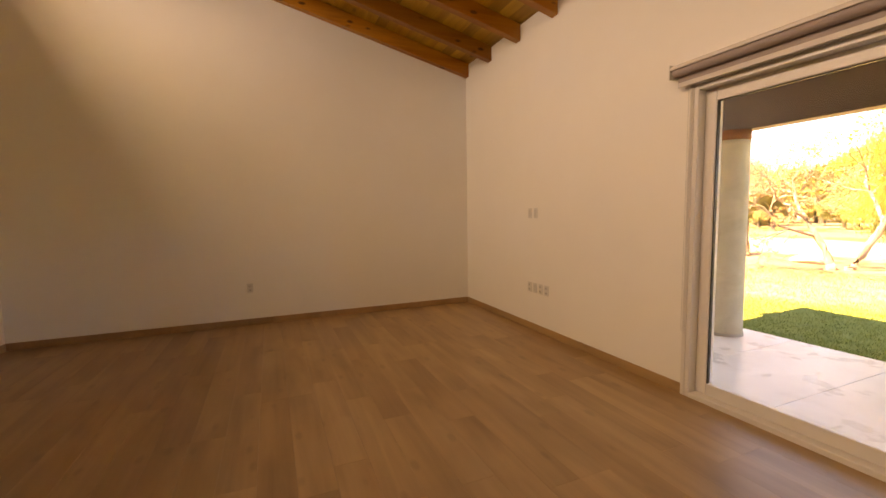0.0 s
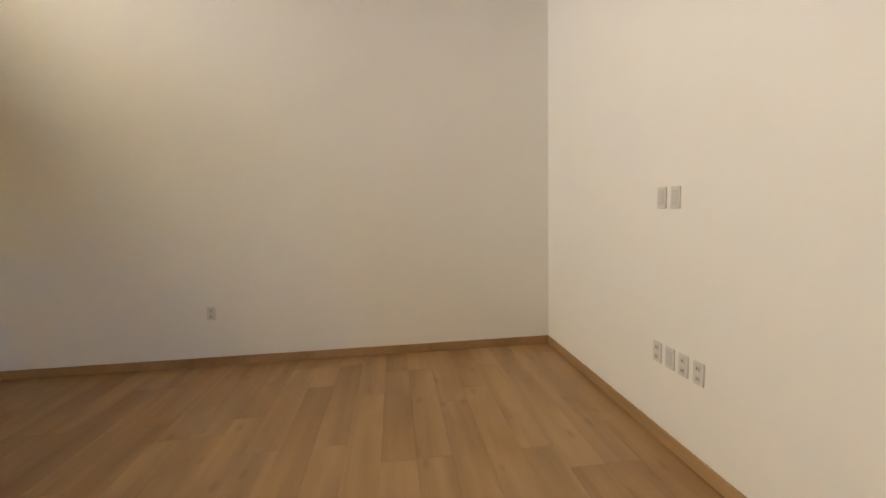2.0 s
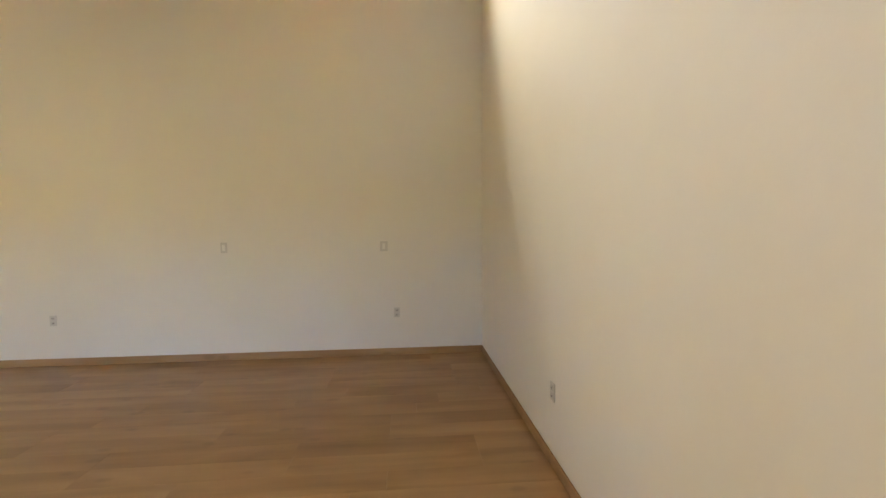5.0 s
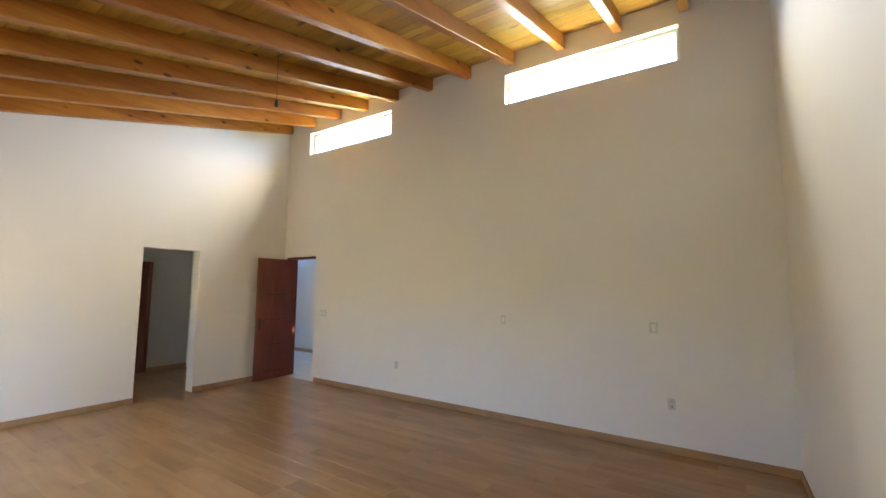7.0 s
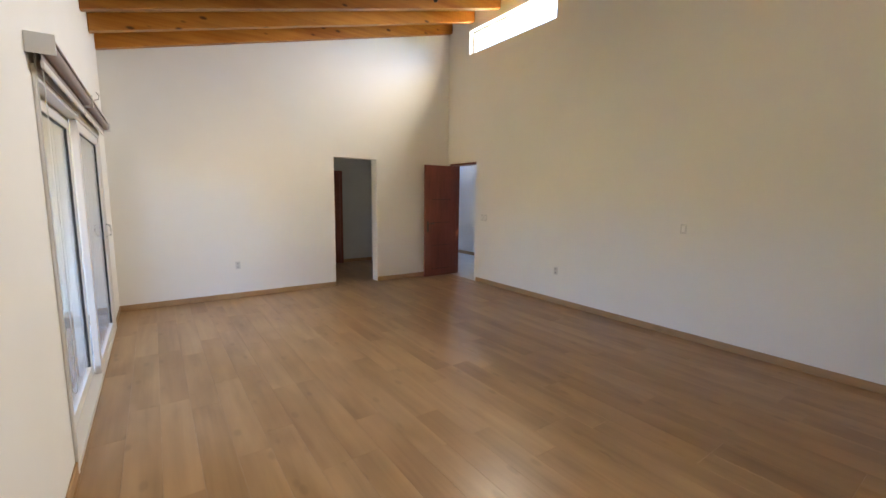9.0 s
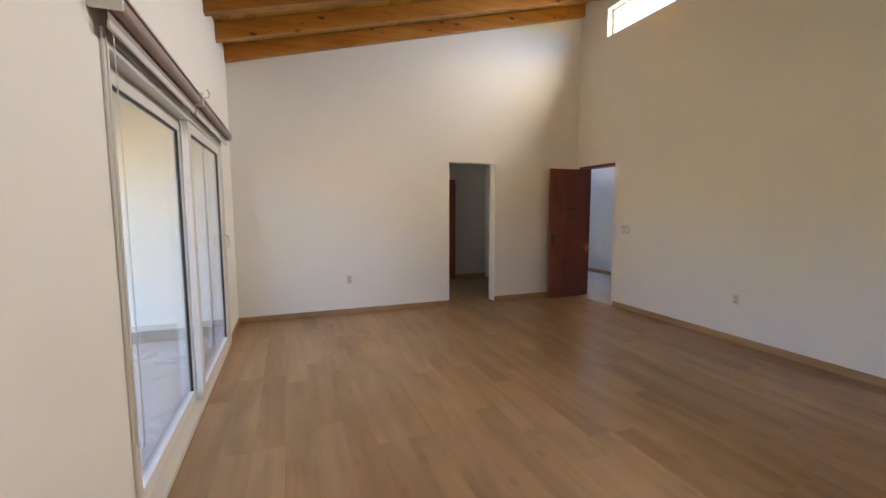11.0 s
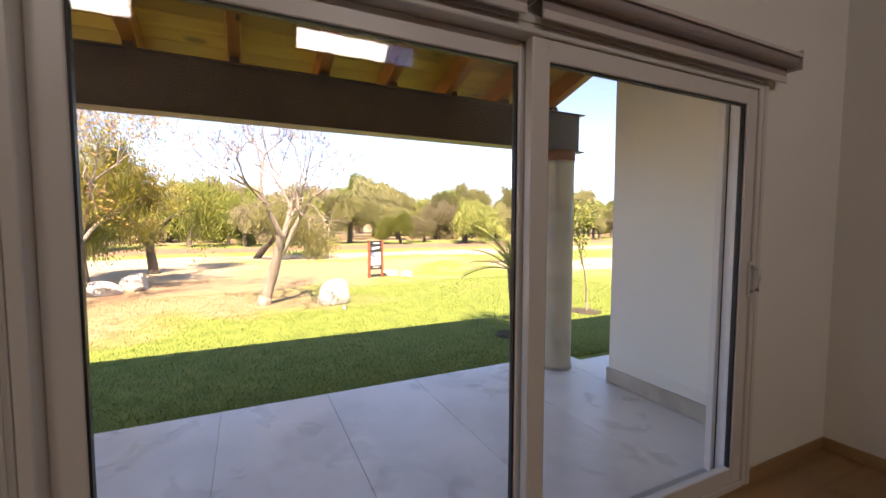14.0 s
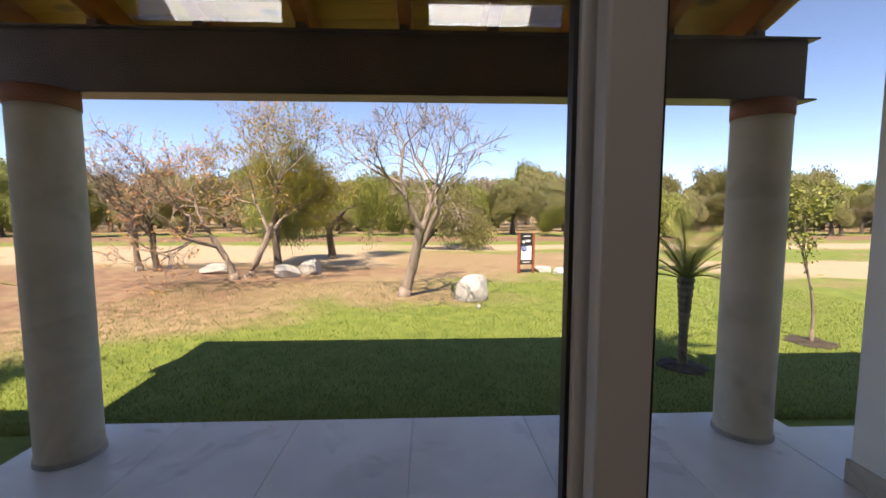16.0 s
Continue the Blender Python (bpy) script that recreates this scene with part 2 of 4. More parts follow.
M["leaf_autumn"] = leaf("autumn_leaves", (0.36, 0.13, 0.05), (0.42, 0.20, 0.08), (0.48, 0.30, 0.10))
M["leaf_yellow"] = leaf("yellow_leaves", (0.18, 0.16, 0.02), (0.28, 0.24, 0.03), (0.34, 0.26, 0.05))
M["frond"] = leaf("palm_fronds", (0.20, 0.22, 0.05), (0.28, 0.29, 0.08), (0.38, 0.37, 0.13))
M["blade"] = leaf("grass_blades", (0.08, 0.125, 0.015), (0.135, 0.19, 0.025), (0.22, 0.24, 0.055))


def ground_mat():
    m, nt, b = base_mat("lawn_ground", (0.1, 0.15, 0.03), 0.95)
    v = coords(nt, world_space=True)
    warp = nd(nt, "ShaderNodeTexNoise", Scale=0.22, Detail=5.0, Roughness=0.6)
    nt.links.new(v, warp.inputs["Vector"])
    off = nt.nodes.new("ShaderNodeVectorMath")
    off.operation = "MULTIPLY_ADD"
    off.inputs[1].default_value = (5.0, 5.0, 0)
    nt.links.new(warp.outputs["Color"], off.inputs[0])
    nt.links.new(v, off.inputs[2])
    sep = nt.nodes.new("ShaderNodeSeparateXYZ")
    nt.links.new(off.outputs[0], sep.inputs[0])

    def band(sock, a0, a1):
        r = nd(nt, "ShaderNodeMapRange")
        r.inputs["From Min"].default_value, r.inputs["From Max"].default_value = a0, a1
        nt.links.new(sock, r.inputs["Value"])
        return r.outputs[0]

    def mul(a, c):
        q = nt.nodes.new("ShaderNodeMath")
        q.operation = "MULTIPLY"
        nt.links.new(a, q.inputs[0])
        nt.links.new(c, q.inputs[1])
        return q.outputs[0]
    X, Y = sep.outputs[0], sep.outputs[1]
    fine = noise_tex(nt, v, 4.5, 10, 0.8)
    green = ramp(nt, fine, [(0.32, (0.06, 0.095, 0.013)), (0.5, (0.135, 0.185, 0.027)), (0.7, (0.24, 0.25, 0.06))])
    dry = ramp(nt, fine, [(0.36, (0.12, 0.10, 0.045)), (0.5, (0.26, 0.18, 0.098)), (0.65, (0.36, 0.27, 0.16))])
    dirt = ramp(nt, fine, [(0.36, (0.085, 0.045, 0.028)), (0.5, (0.20, 0.115, 0.07)), (0.66, (0.34, 0.23, 0.14))])
    sand = ramp(nt, fine, [(0.3, (0.32, 0.24, 0.155)), (0.7, (0.43, 0.34, 0.23))])
    worn_soft = ramp(nt, noise_tex(nt, v, 1.6, 5, 0.7), [(0.35, (0.25, 0.25, 0.25)), (0.55, (1, 1, 1))])
    worn = ramp(nt, noise_tex(nt, v, 0.55, 6, 0.65), [(0.5, (0, 0, 0)), (0.62, (0.7, 0.7, 0.7))])
    slant = nt.nodes.new("ShaderNodeMath")
    slant.operation = "MULTIPLY_ADD"
    slant.inputs[1].default_value = 0.93
    nt.links.new(Y, slant.inputs[0])
    nt.links.new(X, slant.inputs[2])
    S = slant.outputs[0]
    c = blend(nt, mul(worn, band(X, 9.0, 11.0)), green, dry)
    # the worn bed below the trees, cut slantwise by the lawn, and the bare ring round the pale tree
    c = blend(nt, mul(band(S, 8.4, 9.6), band(X, 20.0, 18.5)), c, dry)
    c = blend(nt, mul(mul(band(X, 9.3, 9.8), band(X, 12.0, 11.2)), mul(band(Y, -3.6, -3.0), band(Y, -0.6, -1.2))), c, dry)
    c = blend(nt, mul(mul(band(S, 10.4, 12.2), band(X, 15.0, 14.4)), worn_soft), c, dirt)
    # a sandy path, then the fairway and the dry far side
    c = blend(nt, mul(mul(band(X, 15.3, 16.0), band(X, 24.0, 23.0)), band(Y, -1.5, 0.0)), c, sand)
    c = blend(nt, mul(mul(band(X, 20.0, 21.0), band(X, 24.0, 23.0)), band(Y, -0.5, -2.0)), c, sand)
    c = blend(nt, mul(mul(band(X, 11.8, 12.2), band(X, 15.8, 15.2)), band(Y, -10.0, -11.0)), c, sand)
    c = blend(nt, mul(band(X, 26.0, 27.0), band(X, 32.0, 31.0)), c, dirt)
    c = blend(nt, mul(band(X, 31.0, 32.0), worn), c, dry)
    c = blend(nt, band(X, 36.0, 38.0), c, dry)
    nt.links.new(c, b.inputs["Base Color"])
    bump(nt, b, fine, 0.6, 0.03)
    return m


M["ground"] = ground_mat()


# ---- mesh helpers ----
def mesh_ob(name, bm, material, parent=None, label="", smooth=False):
    me = bpy.data.meshes.new(name)
    bm.to_mesh(me)
    bm.free()
    if smooth:
        me.polygons.foreach_set("use_smooth", [True] * len(me.polygons))
    me.materials.append(M[material])
    ob = new(name, me)
    if parent is not None:
        ob.parent = parent
    if label:
        ob["label"] = label
    return ob


def part(name, bm, material, parent, label="", smooth=False):
    return mesh_ob(name, bm, material, parent, label, smooth)


def struct(name, bm, material, label, category):
    return tagged(mesh_ob(name, bm, material), label, category, kind="structure")


def box(bm, x0, x1, y0, y1, z0, z1, bevel=0.0, seg=1):
    vs = [bm.verts.new((x, y, z)) for z in (z0, z1) for y in (y0, y1) for x in (x0, x1)]
    fs = [(0, 2, 3, 1), (4, 5, 7, 6), (0, 1, 5, 4), (2, 6, 7, 3), (0, 4, 6, 2), (1, 3, 7, 5)]
    faces = [bm.faces.new([vs[i] for i in f]) for f in fs]
    if bevel:
        edges = list({e for f in faces for e in f.edges})
        bmesh.ops.bevel(bm, geom=edges, offset=bevel, segments=seg, affect="EDGES", profile=0.5)
    return bm


def one(*a, **k):
    return box(bmesh.new(), *a, **k)


def prism_y(bm, poly, y0, y1):
    """A polygon in x, z drawn out along y."""
    a = [bm.verts.new((x, y0, z)) for x, z in poly]
    c = [bm.verts.new((x, y1, z)) for x, z in poly]
    n = len(poly)
    bm.faces.new(a)
    bm.faces.new(c[::-1])
    for i in range(n):
        j = (i + 1) % n
        bm.faces.new((a[i], c[i], c[j], a[j]))
    bmesh.ops.recalc_face_normals(bm, faces=bm.faces)
    return bm


def ring_tube(bm, pts, radii, n=8, cap=True):
    """A tapered tube along points."""
    rings = []
    for i, p in enumerate(pts):
        p = Vector(p)
        d = (Vector(pts[min(i + 1, len(pts) - 1)]) - Vector(pts[max(i - 1, 0)])).normalized()
        u = d.orthogonal().normalized() if abs(d.z) < 0.9 else Vector((1, 0, 0)).cross(d).normalized()
        w = d.cross(u)
        rings.append([bm.verts.new(p + (u * math.cos(6.28319 * k / n) + w * math.sin(6.28319 * k / n)) * radii[i]) for k in range(n)])
    for a, c in zip(rings, rings[1:]):
        for k in range(n):
            bm.faces.new((a[k], a[(k + 1) % n], c[(k + 1) % n], c[k]))
    if cap:
        bm.faces.new(rings[0][::-1])
        bm.faces.new(rings[-1])
    return bm


def lathe(bm, prof, cx, cy, n=32):
    return ring_tube(bm, [(cx, cy, z) for r, z in prof], [r for r, z in prof], n)


# ---- the room ----
W, L, TH = 5.40, 7.545, 0.2
SLOPE, BEAM0 = 0.249, 3.345          # beams' underside at the window wall, and its rise towards -x
BH, BW = 0.19, 0.095


def under(x):
    return BEAM0 - SLOPE * x


def under_porch(x):
    return under(TH) - 0.30 * (x - TH)


def deck_z(x):
    return (under(x) if x <= TH else under_porch(x)) + BH


DY0, DY1, DZ = -6.662, -3.632, 2.225     # the garden door's opening
bm = bmesh.new()
top = deck_z(0.0) - 0.012
box(bm, 0.0, TH, DY1, 0.0, -0.1, top)
box(bm, 0.0, TH, -L, DY0, -0.1, top)
box(bm, 0.0, TH, DY0, DY1, DZ, top)
struct("wall_east", bm, "wall", "white painted plaster wall around the sliding garden door", "wall")

C1 = (-6.92, -4.90)
C2 = (-2.862, -0.79)
CZ0, CZ1 = 4.165, 4.58
DOOR0, DOOR1, DOORZ = -7.46, -6.64, 2.225
bm = bmesh.new()
zt = deck_z(-W) - 0.012
box(bm, -W - TH, -W, -L - TH, DOOR0, -0.1, DOORZ)
box(bm, -W - TH, -W, DOOR1, TH, -0.1, DOORZ)
box(bm, -W - TH, -W, -L - TH, TH, DOORZ, CZ0)
box(bm, -W - TH, -W, -L - TH, C1[0], CZ0, CZ1)
box(bm, -W - TH, -W, C1[1], C2[0], CZ0, CZ1)
box(bm, -W - TH, -W, C2[1], TH, CZ0, CZ1)
prism_y(bm, [(-W - TH, CZ1), (-W, CZ1), (-W, deck_z(-W) - 0.003), (-W - TH, deck_z(-W - TH) - 0.003)], -L - TH, TH)
struct("wall_west", bm, "wall", "tall white plaster wall with two high slot windows", "wall")


def gable(x0, x1, z0):
    return [(x0, z0), (x1, z0), (x1, deck_z(x1) - 0.012), (x0, deck_z(x0) - 0.012)]


bm = prism_y(bmesh.new(), gable(-W, TH, -0.1), 0.0, TH)
struct("wall_north", bm, "wall", "blank white plaster wall rising with the sloped ceiling", "wall")
OP0, OP1, OPZ = -3.815, -3.018, 2.234
bm = bmesh.new()
prism_y(bm, gable(OP1, TH, -0.1), -L - TH, -L)
prism_y(bm, gable(-W, OP0, -0.1), -L - TH, -L)
prism_y(bm, gable(OP0, OP1, OPZ), -L - TH, -L)
struct("wall_south", bm, "wall", "white plaster wall with an open passage doorway", "wall")

# ceiling of boards on sloped beams, carried on over the porch
EAVE = 2.75
bm = bmesh.new()
bw = 0.135
nx = int((W + TH + 0.9 + EAVE) / bw) + 1
for i in range(nx):
    x0 = -W - TH - 0.9 + i * bw
    x1 = x0 + bw - 0.004
    for ya, yb in ((-L - TH - 0.1, 0.45) if x1 < 0.2 else (-7.36, 0.45) if x1 < 0.42 else (-7.36, -1.48),):
        prism_y(bm, [(x0, deck_z(x0)), (x1, deck_z(x1)), (x1, deck_z(x1) + 0.03), (x0, deck_z(x0) + 0.03)], ya, yb)
struct("ceiling", bm, "deck", "sloped ceiling of honey-stained pine boards", "ceiling")
bm = bmesh.new()
for x0, x1, ya, yb in ((-W - TH - 0.95, 0.2, -L - TH - 0.15, 0.5), (0.2, 0.45, -7.37, 0.5), (0.45, EAVE + 0.02, -7.37, -1.44)):
    prism_y(bm, [(x0, deck_z(x0) + 0.034), (x1, deck_z(x1) + 0.034), (x1, deck_z(x1) + 0.13), (x0, deck_z(x0) + 0.13)], ya, yb)
struct("roof", bm, "roof", "sloped roof covering above the pine boards", "roof")

bm = prism_y(bmesh.new(), [(-W + 0.002, under(-W)), (-0.002, under(0)), (-0.002, under(0) + BH - 0.002), (-W + 0.002, under(-W) + BH - 0.002)], -BW / 2, BW / 2)
bmesh.ops.bevel(bm, geom=[e for e in bm.edges], offset=0.006, segments=1, affect="EDGES")
beam = tagged(mesh_ob("ceiling_beam", bm, "beam"), "honey-stained knotty pine beam under the sloped ceiling", "beam", "ceiling beams", "structure")
PITCH = (L - BW - 0.012) / 11
beam.matrix_basis = pose(0, -BW / 2 - 0.006, 0)
for i in range(1, 12):
    copy_thing(beam, pose(0, -BW / 2 - 0.006 - i * PITCH, 0))
bm = prism_y(bmesh.new(), [(TH + 0.002, under(TH)), (EAVE - 0.04, under_porch(EAVE - 0.04)), (EAVE - 0.04, under_porch(EAVE - 0.04) + BH - 0.002), (TH + 0.002, under(TH) + BH - 0.002)], -BW / 2, BW / 2)
bmesh.ops.bevel(bm, geom=[e for e in bm.edges], offset=0.006, segments=1, affect="EDGES")
rafter = tagged(mesh_ob("porch_rafter", bm, "beam"), "stained pine rafter under the porch roof", "beam", "porch rafters", "structure")
RY = [-1.55, -2.18, -2.83, -3.465, -4.10, -4.75, -5.32, -5.90, -6.47, -7.08]
rafter.matrix_basis = pose(0, RY[0], 0)
for y in RY[1:]:
    copy_thing(rafter, pose(0, y, 0))

# skirting boards
SK, ST = 0.08, 0.013


def skirting(x0, x1, y0, y1):
    bm = one(x0, x1, y0, y1, 0.001, SK, bevel=0.003)
    struct("baseboard", bm, "skirt", "brown wood skirting board along the wall", "baseboard")


skirting(-W + 0.001, -0.001, -ST, -0.001)
skirting(-ST, -0.001, DY1 + 0.02, -ST - 0.001)
skirting(-ST, -0.001, -L + ST + 0.001, DY0 - 0.02)
skirting(-W + 0.001, -W + ST, DOOR1 + 0.06, -ST - 0.001)
skirting(OP1 + 0.002, -0.001, -L + 0.001, -L + ST)
skirting(-W + 0.04, OP0 - 0.002, -L + 0.001, -L + ST)

# ---- clerestory windows ----
def clerestory(name, y0, y1):
    w = tagged(new(name), "high fixed slot window with slim white frame", "window", "high windows", "structure")
    xa, xb, f = -W - 0.15, -W - 0.09, 0.035
    part("window_frame", one(xa, xb, y0, y1, CZ0, CZ0 + f, bevel=0.003), "pvc", w)
    part("window_frame", one(xa, xb, y0, y1, CZ1 - f, CZ1, bevel=0.003), "pvc", w)
    part("window_frame", one(xa, xb, y0, y0 + f, CZ0 + f, CZ1 - f, bevel=0.003), "pvc", w)
    part("window_frame", one(xa, xb, y1 - f, y1, CZ0 + f, CZ1 - f, bevel=0.003), "pvc", w)
    p = part("pane", one(-W - 0.123, -W - 0.117, y0 + f, y1 - f, CZ0 + f, CZ1 - f), "glass", w)
    p.visible_shadow = False


clerestory("window_1", *C1)
clerestory("window_2", *C2)

# ---- sliding garden door ----
sd = tagged(new("sliding_door"), "white framed sliding glass door to the porch, closed", "sliding door", kind="structure")
F = 0.035
for a in ((DY0 + 0.001, DY0 + F, 0.0, DZ - 0.001), (DY1 - F, DY1 - 0.001, 0.0, DZ - 0.001)):
    part("door_frame", one(-0.012, 0.115, a[0], a[1], a[2], a[3], bevel=0.004), "pvc", sd)
part("door_frame", one(-0.012, 0.115, DY0 + F, DY1 - F, DZ - F, DZ - 0.001, bevel=0.004), "pvc", sd)
part("sill_track", one(-0.012, 0.115, DY0 + F, DY1 - F, -0.005, 0.035, bevel=0.004), "pvc", sd)
for a in ((DY0 - 0.03, DY0, 0.0, DZ + 0.03), (DY1, DY1 + 0.03, 0.0, DZ + 0.03)):
    part("casing", one(-0.016, -0.001, a[0], a[1], a[2], a[3], bevel=0.003), "pvc", sd)
part("casing", one(-0.016, -0.001, DY0, DY1, DZ, DZ + 0.03, bevel=0.003), "pvc", sd)
# outer frame of the screen track, with a dark brush seal between its two ribs
for y0, y1, d in ((DY1 - 0.068, DY1, 1), (DY0, DY0 + 0.045, -1)):
    part("outer_frame", one(0.118, 0.152, y0 + 0.03 * (d > 0), y1 - 0.03 * (d < 0), -0.09, DZ - 0.002, bevel=0.003), "pvc", sd)
    part("brush_seal", one(0.152, 0.160, y0 + 0.035 * (d > 0), y1 - 0.035 * (d < 0), -0.09, DZ - 0.002), "black", sd)
    part("outer_frame", one(0.160, 0.198, y0, y1, -0.09, DZ - 0.002, bevel=0.003), "pvc", sd)


def sash(y0, y1, xa, xb, stile, lab):
    s = part("sash", one(xa, xb, y0, y0 + stile, 0.036, DZ - F - 0.002, bevel=0.006, seg=2), "pvc", sd, lab)
    part("stile", one(xa, xb, y1 - stile, y1, 0.036, DZ - F - 0.002, bevel=0.006, seg=2), "pvc", s)
    part("rail", one(xa + 0.001, xb - 0.001, y0 + stile, y1 - stile, DZ - F - 0.085, DZ - F - 0.002, bevel=0.004), "pvc", s)
    part("rail", one(xa + 0.001, xb - 0.001, y0 + stile, y1 - stile, 0.036, 0.12, bevel=0.004), "pvc", s)
    xm = (xa + xb) / 2
    g = part("pane", one(xm - 0.004, xm + 0.004, y0 + stile - 0.004, y1 - stile + 0.004, 0.116, DZ - F - 0.081), "glass", s)
    g.visible_shadow = False
    for ya, yb in ((y0 + stile - 0.001, y0 + stile + 0.007), (y1 - stile - 0.007, y1 - stile + 0.001)):
        part("gasket", one(xm - 0.012, xm + 0.012, ya, yb, 0.12, DZ - F - 0.085), "black", s)
    part("gasket", one(xm - 0.012, xm + 0.012, y0 + stile, y1 - stile, DZ - F - 0.092, DZ - F - 0.084), "black", s)
    return s


sash(-5.20, DY1 - F - 0.001, 0.058, 0.100, 0.078, "fixed glass leaf")
s2 = sash(DY0 + F + 0.001, -5.14, 0.0, 0.046, 0.086, "sliding glass leaf")
hd = part("handle", one(-0.012, 0.0, -6.64, -6.60, 1.075, 1.275, bevel=0.005, seg=2), "plate", s2, "white door handle plate")
hb = ring_tube(bmesh.new(), [(-0.006, -6.62, 1.105), (-0.045, -6.62, 1.12), (-0.05, -6.62, 1.175), (-0.045, -6.62, 1.23), (-0.006, -6.62, 1.245)], [0.011] * 5, 8)
part("grip", hb, "plate", s2, smooth=True)

# roller blinds above the door
def blind(y0, y1, hook):
    b = tagged(new("roller_blind"), "rolled-up mauve-grey roller blind with pale valance", "blind", "roller blinds")
    b.location = (0, 0, 0)
    zc = 2.33
    roll = ring_tube(bmesh.new(), [(-0.075, y0 + 0.02, zc), (-0.075, y1 - 0.02, zc)], [0.033, 0.033], 24)
    part("fabric_roll", roll, "blind", b, smooth=False)
    bm = bmesh.new()
    prof = [(-0.118, zc + 0.015), (-0.112, zc + 0.035), (-0.095, zc + 0.048), (-0.002, zc + 0.050), (-0.002, zc + 0.044), (-0.093, zc + 0.042), (-0.107, zc + 0.031), (-0.112, zc + 0.013)]
    prism_y(bm, prof, y0 + 0.004, y1 - 0.004)
    part("valance", bm, "valance", b)
    part("hem_bar", one(-0.062, -0.048, y0 + 0.03, y1 - 0.03, zc - 0.105, zc - 0.07, bevel=0.005, seg=2), "valance", b)
    part("fabric", one(-0.056, -0.054, y0 + 0.03, y1 - 0.03, zc - 0.072, zc), "blind", b)
    for y in (y0, y1 - 0.008):
        part("bracket", one(-0.116, -0.001, y, y + 0.008, zc - 0.045, zc + 0.054, bevel=0.002), "plate", b)
    pts = [(-0.122, y1 - 0.012, zc + 0.02), (-0.15, y1 - 0.015, zc + 0.03), (-0.155, y1 - 0.018, zc + 0.06), (-0.14, y1 - 0.02, zc + 0.085)]
    if hook:
        part("cord_hook", ring_tube(bmesh.new(), pts, [0.004] * 4, 6), "chrome", b)
    else:
        loop = [(-0.032 + 0.013 * math.cos(a), y1 - 0.107, z) for a, z in ((0, zc), (0, 1.6), (0, 0.9), (0, 0.52), (0.8, 0.49), (1.57, 0.478), (2.35, 0.49), (3.14, 0.52), (3.14, 0.9), (3.14, 1.6), (3.14, zc))]
        part("bead_chain", ring_tube(bmesh.new(), loop, [0.0025] * len(loop), 5), "plate", b, "thin white looped bead chain")
    return b


blind(-5.10, -3.51, False)
blind(-6.80, -5.11, True)


# ---- switches and sockets ----
def faceplate(m, kind, label, group="wall plates", w=0.07, h=0.115):
    """A plate in its own x, z plane, facing -y."""
    p = tagged(new("wall_socket" if kind == "socket" else "light_switch" if kind == "switch" else "blank_plate"), label, "switch" if kind == "switch" else "socket", group)
    p.matrix_basis = m
    part("plate", one(-w / 2, w / 2, -0.009, -0.0005, -h / 2, h / 2, bevel=0.003, seg=2), "plate", p)
    if kind == "socket":
        for z in (-0.026, 0.026):
            s = part("outlet", one(-0.017, 0.017, -0.0115, -0.0085, z - 0.017, z + 0.017, bevel=0.001), "insert", p)
            # raised black bars; the shade inside the pin holes is put into their colour
            for x in (-0.006, 0.006):
                part("slot", one(x - 0.0015, x + 0.0015, -0.0125, -0.0112, z - 0.006, z + 0.006), "black", s)
    elif kind == "switch":
        part("rocker", one(-0.016, 0.016, -0.014, -0.0085, -0.034, 0.034, bevel=0.002), "rocker", p, "bright white rocker")
    else:
        part("cover", one(-0.022, 0.022, -0.0115, -0.0085, -0.04, 0.04, bevel=0.001), "insert", p)
    return p


EAST = lambda y, z: pose(0, y, z, 0, 0, -90)
WEST = lambda y, z: pose(-W, y, z, 0, 0, 90)
for i, y in enumerate((-1.658, -1.766)):
    faceplate(EAST(y, 1.355), "blank", "grey-white blank media plate on the wall", "media plates")
for i, y in enumerate((-1.653, -1.758, -1.862, -1.969)):
    faceplate(EAST(y, 0.50), "socket" if i != 1 else "blank", "low grey-white wall socket in a row of four", "low socket row")
faceplate(pose(-3.047, 0, 0.471), "socket", "white double socket low on the blank wall")
faceplate(WEST(-1.005, 0.498), "socket", "white double socket low on the tall wall")
faceplate(WEST(-1.146, 1.268), "switch", "white bedside light switch on the wall", w=0.085)
faceplate(WEST(-2.904, 1.267), "switch", "white bedside light switch on the wall")
faceplate(WEST(-4.693, 0.495), "socket", "white double socket low on the tall wall")
for y in (-6.435, -6.345):
    faceplate(WEST(y, 1.21), "switch", "white light switch beside the entrance door", "entrance switches")
faceplate(pose(-1.467, -L, 0.507, 0, 0, 180), "socket", "white double socket low on the passage wall")

# ---- pendant cable ----
pc = tagged(new("pendant_cable"), "bare black lamp holder hanging on a cable", "lamp holder")
PX, PY = -3.06, -4.53
zc = deck_z(PX)
pc.location = (PX, PY, 0)
part("cable", ring_tube(bmesh.new(), [(0, 0, zc - 0.002), (0.006, 0.003, zc - 0.35), (0, 0, zc - 0.57)], [0.003] * 3, 6), "black", pc)
part("holder", lathe(bmesh.new(), [(0.006, zc - 0.56), (0.018, zc - 0.58), (0.022, zc - 0.62), (0.020, zc - 0.645), (0.012, zc - 0.65)], 0, 0, 14), "black", pc, smooth=True)

